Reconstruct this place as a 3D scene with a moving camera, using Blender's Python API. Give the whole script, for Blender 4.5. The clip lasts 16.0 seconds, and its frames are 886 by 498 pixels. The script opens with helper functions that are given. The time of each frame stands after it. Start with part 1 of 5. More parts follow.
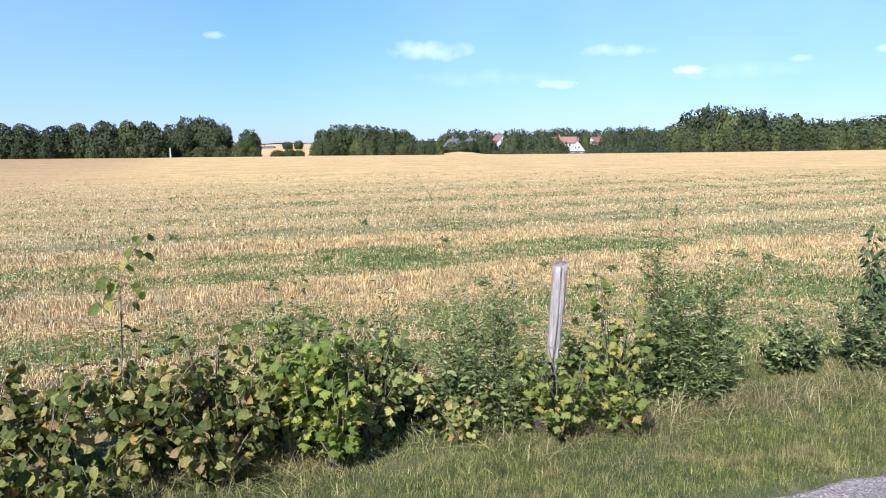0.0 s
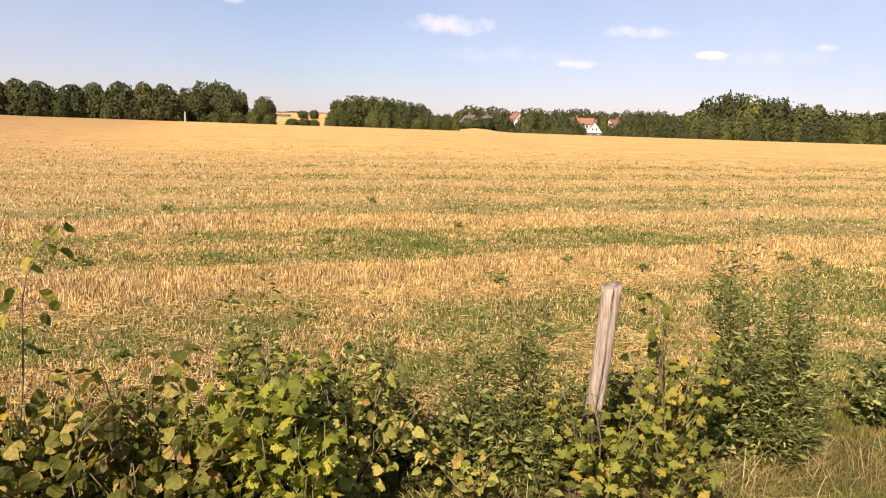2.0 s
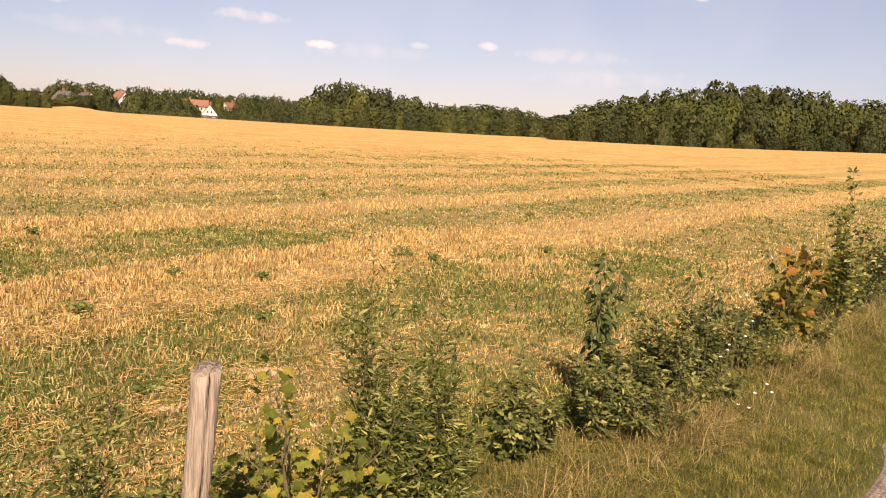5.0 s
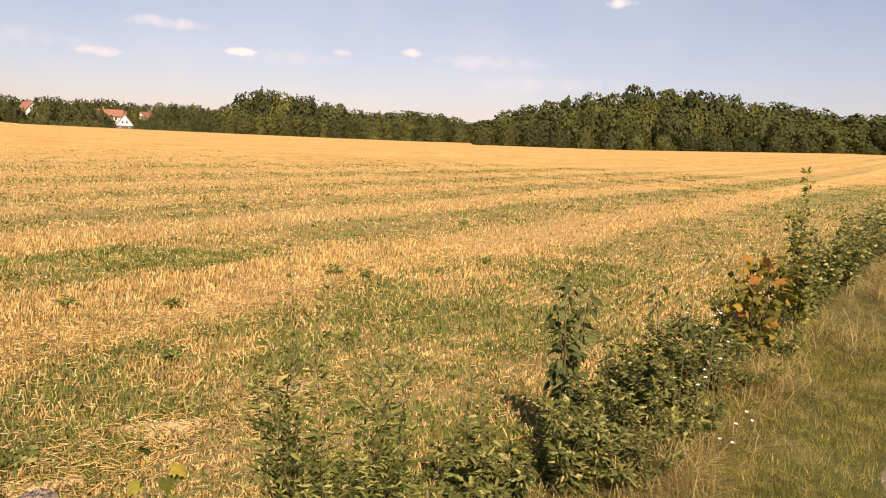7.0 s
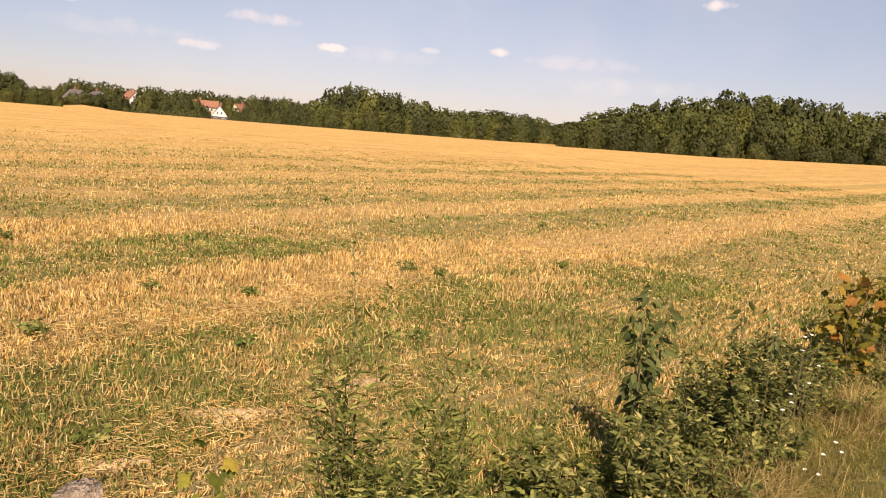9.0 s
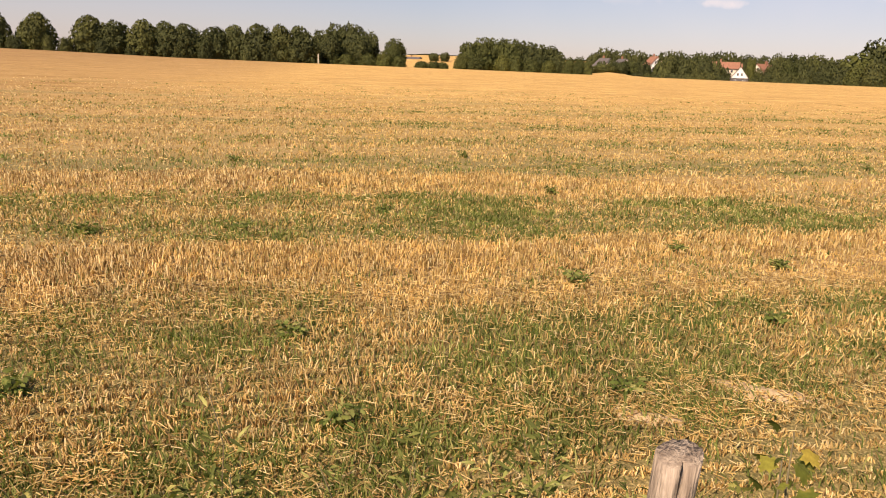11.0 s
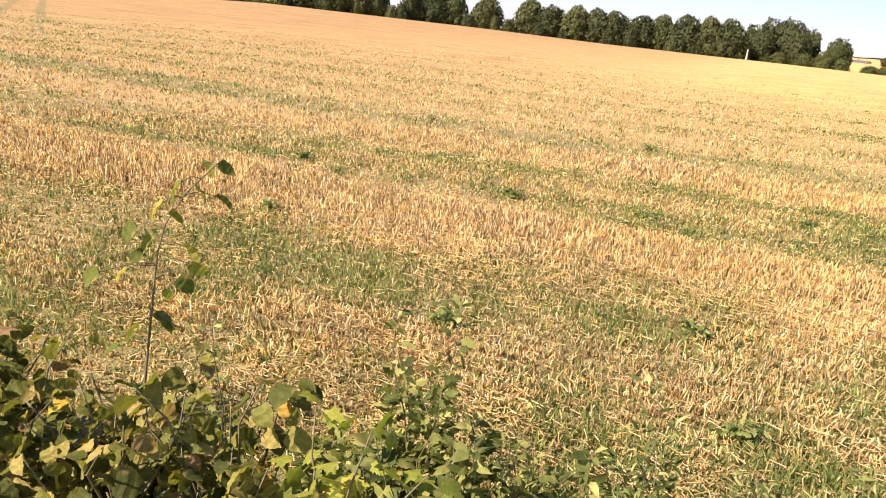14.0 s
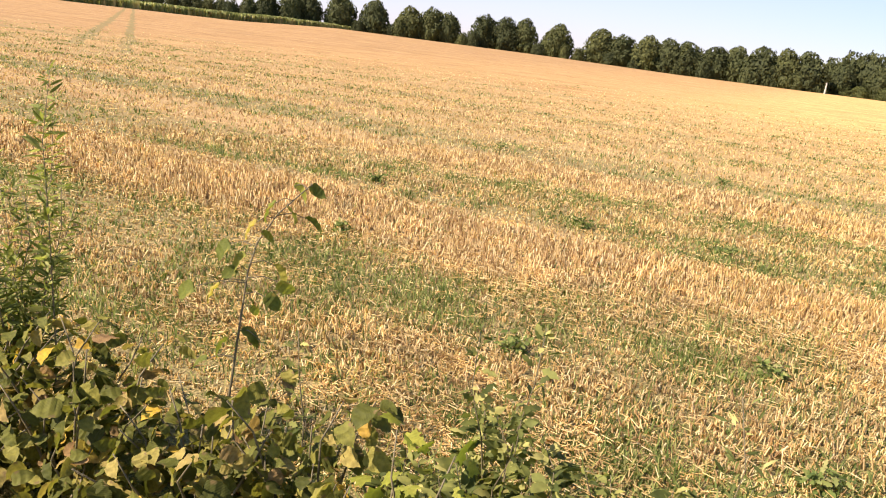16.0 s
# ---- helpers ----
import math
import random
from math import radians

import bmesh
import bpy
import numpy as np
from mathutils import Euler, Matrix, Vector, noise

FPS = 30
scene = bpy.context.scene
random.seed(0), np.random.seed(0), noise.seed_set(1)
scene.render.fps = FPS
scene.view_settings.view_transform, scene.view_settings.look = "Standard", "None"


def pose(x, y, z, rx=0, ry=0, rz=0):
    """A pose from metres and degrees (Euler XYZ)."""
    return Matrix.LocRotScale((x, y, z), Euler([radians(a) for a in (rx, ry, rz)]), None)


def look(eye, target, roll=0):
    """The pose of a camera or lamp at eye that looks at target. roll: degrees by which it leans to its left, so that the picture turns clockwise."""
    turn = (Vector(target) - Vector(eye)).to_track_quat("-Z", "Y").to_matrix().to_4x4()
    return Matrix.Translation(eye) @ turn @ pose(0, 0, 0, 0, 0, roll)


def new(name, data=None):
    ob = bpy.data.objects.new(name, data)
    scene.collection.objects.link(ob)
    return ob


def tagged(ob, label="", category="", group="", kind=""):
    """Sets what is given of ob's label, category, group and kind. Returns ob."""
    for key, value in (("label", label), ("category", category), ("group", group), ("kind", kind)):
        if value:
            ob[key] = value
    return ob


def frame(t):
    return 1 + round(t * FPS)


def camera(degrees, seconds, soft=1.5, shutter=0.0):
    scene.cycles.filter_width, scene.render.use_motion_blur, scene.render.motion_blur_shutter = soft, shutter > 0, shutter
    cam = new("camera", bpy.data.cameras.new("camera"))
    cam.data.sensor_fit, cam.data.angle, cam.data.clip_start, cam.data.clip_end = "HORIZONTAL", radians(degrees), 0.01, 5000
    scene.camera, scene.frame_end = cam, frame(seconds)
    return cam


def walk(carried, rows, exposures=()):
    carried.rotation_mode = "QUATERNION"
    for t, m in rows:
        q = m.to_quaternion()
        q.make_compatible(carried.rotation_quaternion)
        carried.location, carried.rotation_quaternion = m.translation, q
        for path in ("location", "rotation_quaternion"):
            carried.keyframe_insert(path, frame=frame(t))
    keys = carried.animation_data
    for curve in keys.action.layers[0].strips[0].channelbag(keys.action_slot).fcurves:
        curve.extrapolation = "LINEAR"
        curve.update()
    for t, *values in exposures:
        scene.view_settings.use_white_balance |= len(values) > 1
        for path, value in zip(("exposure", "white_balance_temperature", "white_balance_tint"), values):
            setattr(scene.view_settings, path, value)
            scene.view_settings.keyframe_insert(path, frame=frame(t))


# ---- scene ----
# ---------------------------------------------------------------- camera
cam = camera(61.74, 16.0, soft=1.1)
PATH = [
    (0.0, (0.155, 1.295, 1.558), (0.155, 4.268, 1.158), -0.80),
    (0.5, (0.209, 1.543, 1.575), (0.231, 4.509, 1.126), -1.43),
    (1.0, (0.183, 1.737, 1.576), (0.303, 4.710, 1.191), 2.36),
    (1.5, (0.122, 1.980, 1.543), (0.463, 4.924, 1.079), 1.05),
    (2.0, (0.132, 2.275, 1.563), (0.090, 5.233, 1.067), 1.73),
    (2.5, (0.203, 2.446, 1.581), (0.167, 5.404, 1.081), 1.71),
    (3.0, (0.218, 2.650, 1.583), (0.772, 5.532, 0.960), 2.90),
    (3.5, (0.205, 2.769, 1.590), (0.761, 5.662, 1.024), 2.95),
    (4.0, (0.306, 2.936, 1.621), (0.526, 5.890, 1.146), 3.70),
    (4.5, (0.437, 3.061, 1.601), (1.201, 5.914, 1.073), 3.72),
    (5.0, (0.425, 3.253, 1.635), (1.820, 5.863, 1.146), 3.58),
    (5.2, (0.447, 3.323, 1.627), (1.815, 5.940, 1.093), 2.65),
    (7.3, (0.742, 3.904, 1.614), (2.400, 6.364, 1.172), 2.71),
    (7.5, (0.766, 3.911, 1.620), (2.310, 6.447, 1.190), 3.25),
    (8.0, (0.807, 3.909, 1.618), (2.468, 6.364, 1.154), 5.02),
    (8.2, (0.819, 3.886, 1.620), (2.525, 6.309, 1.155), 3.96),
    (10.3, (0.650, 4.039, 1.588), (0.944, 6.969, 1.013), 3.63),
    (10.5, (0.641, 4.040, 1.586), (0.819, 6.970, 0.967), 2.88),
    (11.0, (0.586, 4.034, 1.592), (0.055, 6.895, 0.864), 2.09),
    (11.5, (0.504, 3.991, 1.587), (-0.672, 6.656, 0.868), 3.08),
    (12.0, (0.461, 3.965, 1.579), (-1.006, 6.457, 0.782), 5.96),
    (12.5, (0.457, 3.953, 1.575), (-1.182, 6.319, 0.731), 4.39),
    (13.0, (0.446, 3.911, 1.575), (-1.250, 6.252, 0.775), 6.45),
    (13.5, (0.443, 3.903, 1.576), (-1.364, 6.144, 0.732), 5.49),
    (14.0, (0.417, 3.917, 1.571), (-1.439, 6.109, 0.701), 5.96),
    (14.5, (0.418, 3.895, 1.577), (-1.502, 6.070, 0.813), 6.09),
    (15.0, (0.405, 3.874, 1.579), (-1.591, 5.971, 0.793), 6.60),
    (15.5, (0.393, 3.866, 1.580), (-1.663, 5.899, 0.780), 6.47),
    (16.0, (0.388, 3.859, 1.578), (-1.669, 5.891, 0.779), 6.86),
]
EXPOSURES = [
    (0.0, 0.9, 4900, 14), (0.5, 0.86, 4850, 17), (0.8, 0.84, 4950, 17), (1.25, 0.7, 6400, 18), (2.0, 0.8, 7600, 22), (2.7, 0.76, 8150, 23), (5.0, 0.66, 8650, 25), (8.0, 0.63, 8700, 23),
    (11.0, 0.53, 8350, 23), (12.0, 0.72, 7900, 23), (12.5, 0.88, 7500, 23), (13.2, 1.22, 6850, 22), (14.2, 1.27, 6950, 22), (16.0, 1.22, 6950, 22),
]
walk(cam, [(t, look(eye, target, roll)) for t, eye, target, roll in PATH], EXPOSURES)

# ---------------------------------------------------------------- light
SUN_AZ, SUN_EL = -156.0, 42.0      # degrees; azimuth clockwise from +y
world = bpy.data.worlds.new("world")
scene.world = world
world.use_nodes = True
wn, wl = world.node_tree.nodes, world.node_tree.links
wn.clear()
w_out = wn.new("ShaderNodeOutputWorld")
w_bg = wn.new("ShaderNodeBackground")
w_sky = wn.new("ShaderNodeTexSky")
w_sky.sky_type = "NISHITA"
w_sky.sun_disc = False
w_sky.sun_elevation = radians(SUN_EL)
w_sky.sun_rotation = radians(SUN_AZ)
w_sky.air_density, w_sky.dust_density, w_sky.ozone_density = 1.0, 0.15, 3.0
w_bg.inputs["Strength"].default_value = 0.085

# small fair-weather clouds: azimuth, elevation, half width, half height (degrees), weight
CLOUDS = [(-0.8, 7.3, 3.4, 0.8, 0.5), (13.2, 7.0, 2.8, 0.5, 0.4), (8.7, 4.7, 1.5, 0.35, 0.5), (18.3, 5.4, 1.5, 0.32, 0.8),
          (-16.4, 8.3, 0.8, 0.3, 0.4), (25.4, 5.8, 0.9, 0.3, 0.4), (30.6, 6.1, 0.9, 0.35, 0.55), (45.9, 10.1, 1.3, 0.4, 0.6),
          (36.5, 5.6, 4.5, 0.6, 0.2), (4.0, 5.2, 6.0, 0.7, 0.13), (22.0, 5.2, 6.0, 0.6, 0.12), (40.0, 4.2, 7.0, 0.7, 0.14)]
tc = wn.new("ShaderNodeTexCoord")
w_noise = wn.new("ShaderNodeTexNoise")
w_noise.inputs["Scale"].default_value = 45.0
w_noise.inputs["Detail"].default_value = 6.0
wl.new(tc.outputs["Generated"], w_noise.inputs["Vector"])


def world_math(op, a, b):
    n = wn.new("ShaderNodeMath")
    n.operation = op
    for i, v in enumerate((a, b)):
        if isinstance(v, (int, float)):
            n.inputs[i].default_value = v
        else:
            wl.new(v, n.inputs[i])
    return n.outputs[0]


def world_dot(vec):
    n = wn.new("ShaderNodeVectorMath")
    n.operation = "DOT_PRODUCT"
    wl.new(tc.outputs["Generated"], n.inputs[0])
    n.inputs[1].default_value = vec
    return n.outputs["Value"]


cloud_total = None
for c_az, c_el, c_w, c_h, c_k in CLOUDS:
    a, e = radians(c_az), radians(c_el)
    side = world_dot((math.cos(a), -math.sin(a), 0.0))
    rise = world_math("SUBTRACT", world_dot((-math.sin(e) * math.sin(a), -math.sin(e) * math.cos(a), math.cos(e))), 0.0)
    q1 = world_math("POWER", world_math("DIVIDE", side, math.sin(radians(c_w))), 2.0)
    q2 = world_math("POWER", world_math("DIVIDE", rise, math.sin(radians(c_h))), 2.0)
    fwd = world_math("GREATER_THAN", world_dot((math.sin(a), math.cos(a), 0.0)), 0.0)
    dist2 = world_math("ADD", q1, q2)
    ragged = world_math("SUBTRACT", world_math("MULTIPLY", w_noise.outputs["Fac"], 3.2), 0.7)
    dens = world_math("MULTIPLY", world_math("MAXIMUM", world_math("SUBTRACT", ragged, dist2), 0.0), c_k)
    dens = world_math("MULTIPLY", dens, fwd)
    cloud_total = dens if cloud_total is None else world_math("MAXIMUM", cloud_total, dens)
# a thin even veil of high cloud around the north-east
veil = world_math("MULTIPLY", world_math("MAXIMUM", world_math("SUBTRACT", world_dot((0.5, 0.85, 0.14)), 0.72), 0.0), 0.75)
w_soft = wn.new("ShaderNodeTexNoise")
w_soft.inputs["Scale"].default_value = 7.0
w_soft.inputs["Detail"].default_value = 3.0
wl.new(tc.outputs["Generated"], w_soft.inputs["Vector"])
veil = world_math("MULTIPLY", veil, world_math("ADD", world_math("MULTIPLY", w_soft.outputs["Fac"], 1.6), -0.1))
# western sky whitened in its colour to look overexposed
west_whitening = world_math("MULTIPLY", world_math("MAXIMUM", world_math("SUBTRACT", world_dot((-0.8, 0.6, 0.0)), 0.75), 0.0), 0.8)
veil = world_math("ADD", veil, west_whitening)
cloud_fac = world_math("MINIMUM", world_math("ADD", cloud_total, veil), 0.92)
w_mix = wn.new("ShaderNodeMix")
w_mix.data_type = "RGBA"
w_mix.inputs[7].default_value = (7.5, 7.6, 8.4, 1.0)
wl.new(cloud_fac, w_mix.inputs[0])
# haze takes the glare off the lowest sky
w_sep = wn.new("ShaderNodeSeparateXYZ")
wl.new(tc.outputs["Generated"], w_sep.inputs[0])
w_haze = wn.new("ShaderNodeValToRGB")
w_haze.color_ramp.elements[0].position, w_haze.color_ramp.elements[0].color = 0.0, (0.555, 0.58, 0.81, 1.0)
w_haze.color_ramp.elements[1].position, w_haze.color_ramp.elements[1].color = 0.3, (1.0, 0.99, 0.97, 1.0)
wl.new(w_sep.outputs["Z"], w_haze.inputs["Fac"])
w_tone = wn.new("ShaderNodeMix")
w_tone.data_type, w_tone.blend_type = "RGBA", "MULTIPLY"
w_tone.inputs[0].default_value = 1.0
wl.new(w_sky.outputs["Color"], w_tone.inputs[6])
wl.new(w_haze.outputs["Color"], w_tone.inputs[7])
wl.new(w_tone.outputs[2], w_mix.inputs[6])
wl.new(w_mix.outputs[2], w_bg.inputs["Color"])
wl.new(w_bg.outputs["Background"], w_out.inputs["Surface"])

sun = new("sun", bpy.data.lights.new("sun", "SUN"))
sun.data.energy = 5.0
sun.data.angle = radians(0.53)
sun.data.color = (1.0, 0.93, 0.82)
sa, se = radians(SUN_AZ), radians(SUN_EL)
sun_way = Vector((math.sin(sa) * math.cos(se), math.cos(sa) * math.cos(se), math.sin(se)))
sun.matrix_world = look(sun_way * 50, (0, 0, 0))


# ---------------------------------------------------------------- materials
def material(name):
    m = bpy.data.materials.new(name)
    m.use_nodes = True
    nt = m.node_tree
    return m, nt.nodes, nt.links, nt.nodes["Principled BSDF"]


def node(nodes, links, kind, ins=(), **props):
    n = nodes.new(kind)
    for k, v in props.items():
        if k == "operation":
            n.operation = v
        elif k == "data_type":
            n.data_type = v
        elif k == "blend_type":
            n.blend_type = v
    for key, v in dict(ins).items():
        if isinstance(v, bpy.types.NodeSocket):
            links.new(v, n.inputs[key])
        else:
            n.inputs[key].default_value = v
    return n


def ramp(nodes, links, fac, stops):
    n = nodes.new("ShaderNodeValToRGB")
    el = n.color_ramp.elements
    while len(el) < len(stops):
        el.new(0.5)
    for e, (p, c) in zip(el, stops):
        e.position = p
        e.color = (*c, 1.0)
    links.new(fac, n.inputs["Fac"])
    return n.outputs["Color"]


def blend(nodes, links, fac, a, b, mode="MIX"):
    n = nodes.new("ShaderNodeMix")
    n.data_type = "RGBA"
    n.blend_type = mode
    for i, v in ((0, fac), (6, a), (7, b)):
        if isinstance(v, bpy.types.NodeSocket):
            links.new(v, n.inputs[i])
        elif i == 0:
            n.inputs[i].default_value = v
        else:
            n.inputs[i].default_value = (*v, 1.0)
    return n.outputs[2]


def leafy(name, stops, translucent=0.35, rough=0.5, island=False, grain=40.0, spots=None, veins=0.0, whole=False, dry=None):
    """Foliage: hue varies from piece to piece, mottled, lets some light through."""
    m, n, l, bsdf = material(name)
    if island:
        rnd = n.new("ShaderNodeNewGeometry").outputs["Random Per Island"]
    else:
        rnd = n.new("ShaderNodeObjectInfo").outputs["Random"]
    col = ramp(n, l, rnd, stops)
    tex = n.new("ShaderNodeTexCoord")
    mott = node(n, l, "ShaderNodeTexNoise", {"Vector": tex.outputs["Object"], "Scale": grain, "Detail": 3.0})
    dark = ramp(n, l, mott.outputs["Fac"], [(0.3, (0.72, 0.72, 0.7)), (0.7, (1.2, 1.18, 1.1))])
    col = blend(n, l, 1.0, col, dark, "MULTIPLY")
    if whole:
        own = n.new("ShaderNodeObjectInfo").outputs["Random"]
        col = blend(n, l, 1.0, col, ramp(n, l, own, [(0.0, (0.7, 0.72, 0.72)), (0.5, (1.0, 1.0, 1.0)), (1.0, (1.3, 1.22, 1.05))]), "MULTIPLY")
    if dry:
        wide = node(n, l, "ShaderNodeTexNoise", {"Vector": tex.outputs["Object"], "Scale": 2.6, "Detail": 5.0, "Roughness": 0.7})
        col = blend(n, l, ramp(n, l, wide.outputs["Fac"], [(0.48, (0, 0, 0)), (0.62, (0.65, 0.65, 0.65))]), col, dry)
        dim = ramp(n, l, node(n, l, "ShaderNodeTexNoise", {"Vector": tex.outputs["Object"], "Scale": 9.0, "Detail": 3.0}).outputs["Fac"], [(0.35, (0.66, 0.7, 0.68)), (0.62, (1.25, 1.22, 1.2))])
        col = blend(n, l, 1.0, col, dim, "MULTIPLY")
    if spots:
        sp = node(n, l, "ShaderNodeTexNoise", {"Vector": tex.outputs["Object"], "Scale": grain * 0.6, "Detail": 2.0})
        f = ramp(n, l, sp.outputs["Fac"], [(0.56, (0, 0, 0)), (0.66, (1, 1, 1))])
        col = blend(n, l, f, col, spots)
    l.new(col, bsdf.inputs["Base Color"])
    bsdf.inputs["Roughness"].default_value = min(0.9, rough + 0.15)
    bsdf.inputs["Specular IOR Level"].default_value = 0.13
    if veins:
        xyz = node(n, l, "ShaderNodeSeparateXYZ", {0: tex.outputs["Object"]})
        side = node(n, l, "ShaderNodeMath", {0: xyz.outputs[0]}, operation="ABSOLUTE").outputs[0]
        slant = node(n, l, "ShaderNodeMath", {0: xyz.outputs[1], 1: side}, operation="SUBTRACT").outputs[0]
        wave = node(n, l, "ShaderNodeMath", {0: node(n, l, "ShaderNodeMath", {0: slant, 1: veins}, operation="MULTIPLY").outputs[0]}, operation="SINE").outputs[0]
        pleat = node(n, l, "ShaderNodeBump", {"Height": wave, "Strength": 0.14, "Distance": 0.004})
        l.new(pleat.outputs[0], bsdf.inputs["Normal"])
    tr = n.new("ShaderNodeBsdfTranslucent")
    bright = blend(n, l, 1.0, col, (1.25, 1.3, 0.7), "MULTIPLY")
    l.new(bright, tr.inputs["Color"])
    mix = n.new("ShaderNodeMixShader")
    mix.inputs[0].default_value = translucent
    l.new(bsdf.outputs[0], mix.inputs[1])
    l.new(tr.outputs[0], mix.inputs[2])
    l.new(mix.outputs[0], n["Material Output"].inputs["Surface"])
    return m


M_HAZEL = leafy("hazel_leaf", [(0.0, (0.06, 0.068, 0.016)), (0.4, (0.14, 0.145, 0.03)), (0.7, (0.26, 0.24, 0.055)), (0.88, (0.36, 0.28, 0.09)), (0.95, (0.26, 0.16, 0.075)), (1.0, (0.5, 0.33, 0.04))], 0.34, 0.5, grain=3.5, spots=(0.2, 0.14, 0.06), veins=55.0)
M_MAPLE = leafy("maple_leaf", [(0.0, (0.11, 0.14, 0.026)), (0.5, (0.24, 0.27, 0.045)), (0.82, (0.4, 0.4, 0.075)), (1.0, (0.52, 0.45, 0.08))], 0.5, 0.45, grain=3.5, veins=40.0)
M_MAPLE_Y = leafy("yellowing_maple_leaf", [(0.0, (0.085, 0.105, 0.026)), (0.4, (0.17, 0.195, 0.04)), (0.8, (0.29, 0.295, 0.06)), (1.0, (0.44, 0.32, 0.07))], 0.4, 0.5, spots=(0.3, 0.23, 0.06), grain=3.5, veins=40.0)
M_MAPLE_O = leafy("autumn_maple_leaf", [(0.0, (0.06, 0.075, 0.022)), (0.4, (0.16, 0.155, 0.036)), (0.66, (0.3, 0.24, 0.05)), (0.85, (0.4, 0.25, 0.06)), (1.0, (0.42, 0.19, 0.06))], 0.4, 0.5, grain=3.5, veins=40.0)
M_BRAMBLE = leafy("bramble_leaf", [(0.0, (0.1, 0.11, 0.035)), (0.5, (0.25, 0.25, 0.062)), (0.8, (0.4, 0.36, 0.095)), (1.0, (0.34, 0.18, 0.06))], 0.3, 0.5, grain=4.0, veins=45.0)
M_BRAMBLE_J = leafy("bramble_leaf_small", [(0.0, (0.09, 0.1, 0.03)), (0.55, (0.17, 0.16, 0.055)), (0.88, (0.24, 0.2, 0.065)), (1.0, (0.2, 0.12, 0.05))], 0.3, 0.5, island=True)
M_DARK = leafy("dark_shrub_leaf", [(0.0, (0.045, 0.065, 0.024)), (0.6, (0.09, 0.115, 0.04)), (1.0, (0.17, 0.19, 0.075))], 0.25, 0.4, grain=4.0, veins=45.0)
# herb tones spread wide to paint in sunlit highlights and shaded leaves
M_HERB = leafy("herb_leaf", [(0.0, (0.055, 0.072, 0.021)), (0.5, (0.12, 0.142, 0.042)), (0.8, (0.225, 0.245, 0.076)), (1.0, (0.46, 0.45, 0.18))], 0.38, 0.55, island=True)
M_SHRUB = leafy("shrub_leaf", [(0.0, (0.065, 0.085, 0.024)), (0.5, (0.15, 0.165, 0.046)), (0.8, (0.26, 0.265, 0.08)), (1.0, (0.46, 0.42, 0.15))], 0.4, 0.5, island=True)
M_SPINDLE = leafy("spindle_leaf", [(0.0, (0.055, 0.066, 0.022)), (0.5, (0.118, 0.134, 0.044)), (0.8, (0.21, 0.22, 0.076)), (1.0, (0.4, 0.36, 0.15))], 0.3, 0.45, island=True)
M_WILLOW = leafy("willow_leaf", [(0.0, (0.1, 0.125, 0.03)), (0.6, (0.21, 0.24, 0.06)), (1.0, (0.38, 0.38, 0.15))], 0.4, 0.45, island=True)
M_GRASS = leafy("grass_blade", [(0.0, (0.095, 0.112, 0.024)), (0.5, (0.18, 0.188, 0.042)), (0.8, (0.3, 0.27, 0.08)), (1.0, (0.54, 0.43, 0.19))], 0.35, 0.55, island=True, grain=2.0, dry=(0.34, 0.26, 0.11))
M_FIELDGRASS = leafy("field_grass_blade", [(0.0, (0.075, 0.115, 0.03)), (0.5, (0.155, 0.2, 0.054)), (0.8, (0.26, 0.28, 0.095)), (1.0, (0.46, 0.41, 0.18))], 0.35, 0.55, island=True, grain=2.0)
M_STRAW = leafy("straw", [(0.0, (0.36, 0.22, 0.095)), (0.35, (0.6, 0.415, 0.175)), (0.7, (0.79, 0.585, 0.28)), (1.0, (0.9, 0.74, 0.46))], 0.3, 0.45, island=True, grain=3.0)
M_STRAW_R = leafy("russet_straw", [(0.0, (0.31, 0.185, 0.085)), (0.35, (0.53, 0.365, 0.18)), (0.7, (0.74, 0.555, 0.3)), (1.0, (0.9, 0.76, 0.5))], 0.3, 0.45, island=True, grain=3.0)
M_DRY = leafy("dry_grass", [(0.0, (0.13, 0.12, 0.045)), (0.4, (0.24, 0.19, 0.075)), (0.75, (0.42, 0.32, 0.14)), (1.0, (0.58, 0.47, 0.25))], 0.25, 0.55, island=True, grain=3.0)
M_TREE = leafy("tree_leaf", [(0.0, (0.046, 0.055, 0.024)), (0.5, (0.065, 0.077, 0.031)), (1.0, (0.09, 0.1, 0.038))], 0.2, 0.6, island=True, grain=0.5, whole=True)
M_TREE_L = leafy("light_tree_leaf", [(0.0, (0.055, 0.066, 0.024)), (0.5, (0.08, 0.094, 0.032)), (1.0, (0.11, 0.122, 0.04))], 0.22, 0.6, island=True, grain=0.5, whole=True)
M_MAIZE = leafy("maize_leaf", [(0.0, (0.16, 0.2, 0.07)), (0.6, (0.28, 0.3, 0.12)), (1.0, (0.42, 0.38, 0.18))], 0.25, 0.6, island=True, grain=0.5)


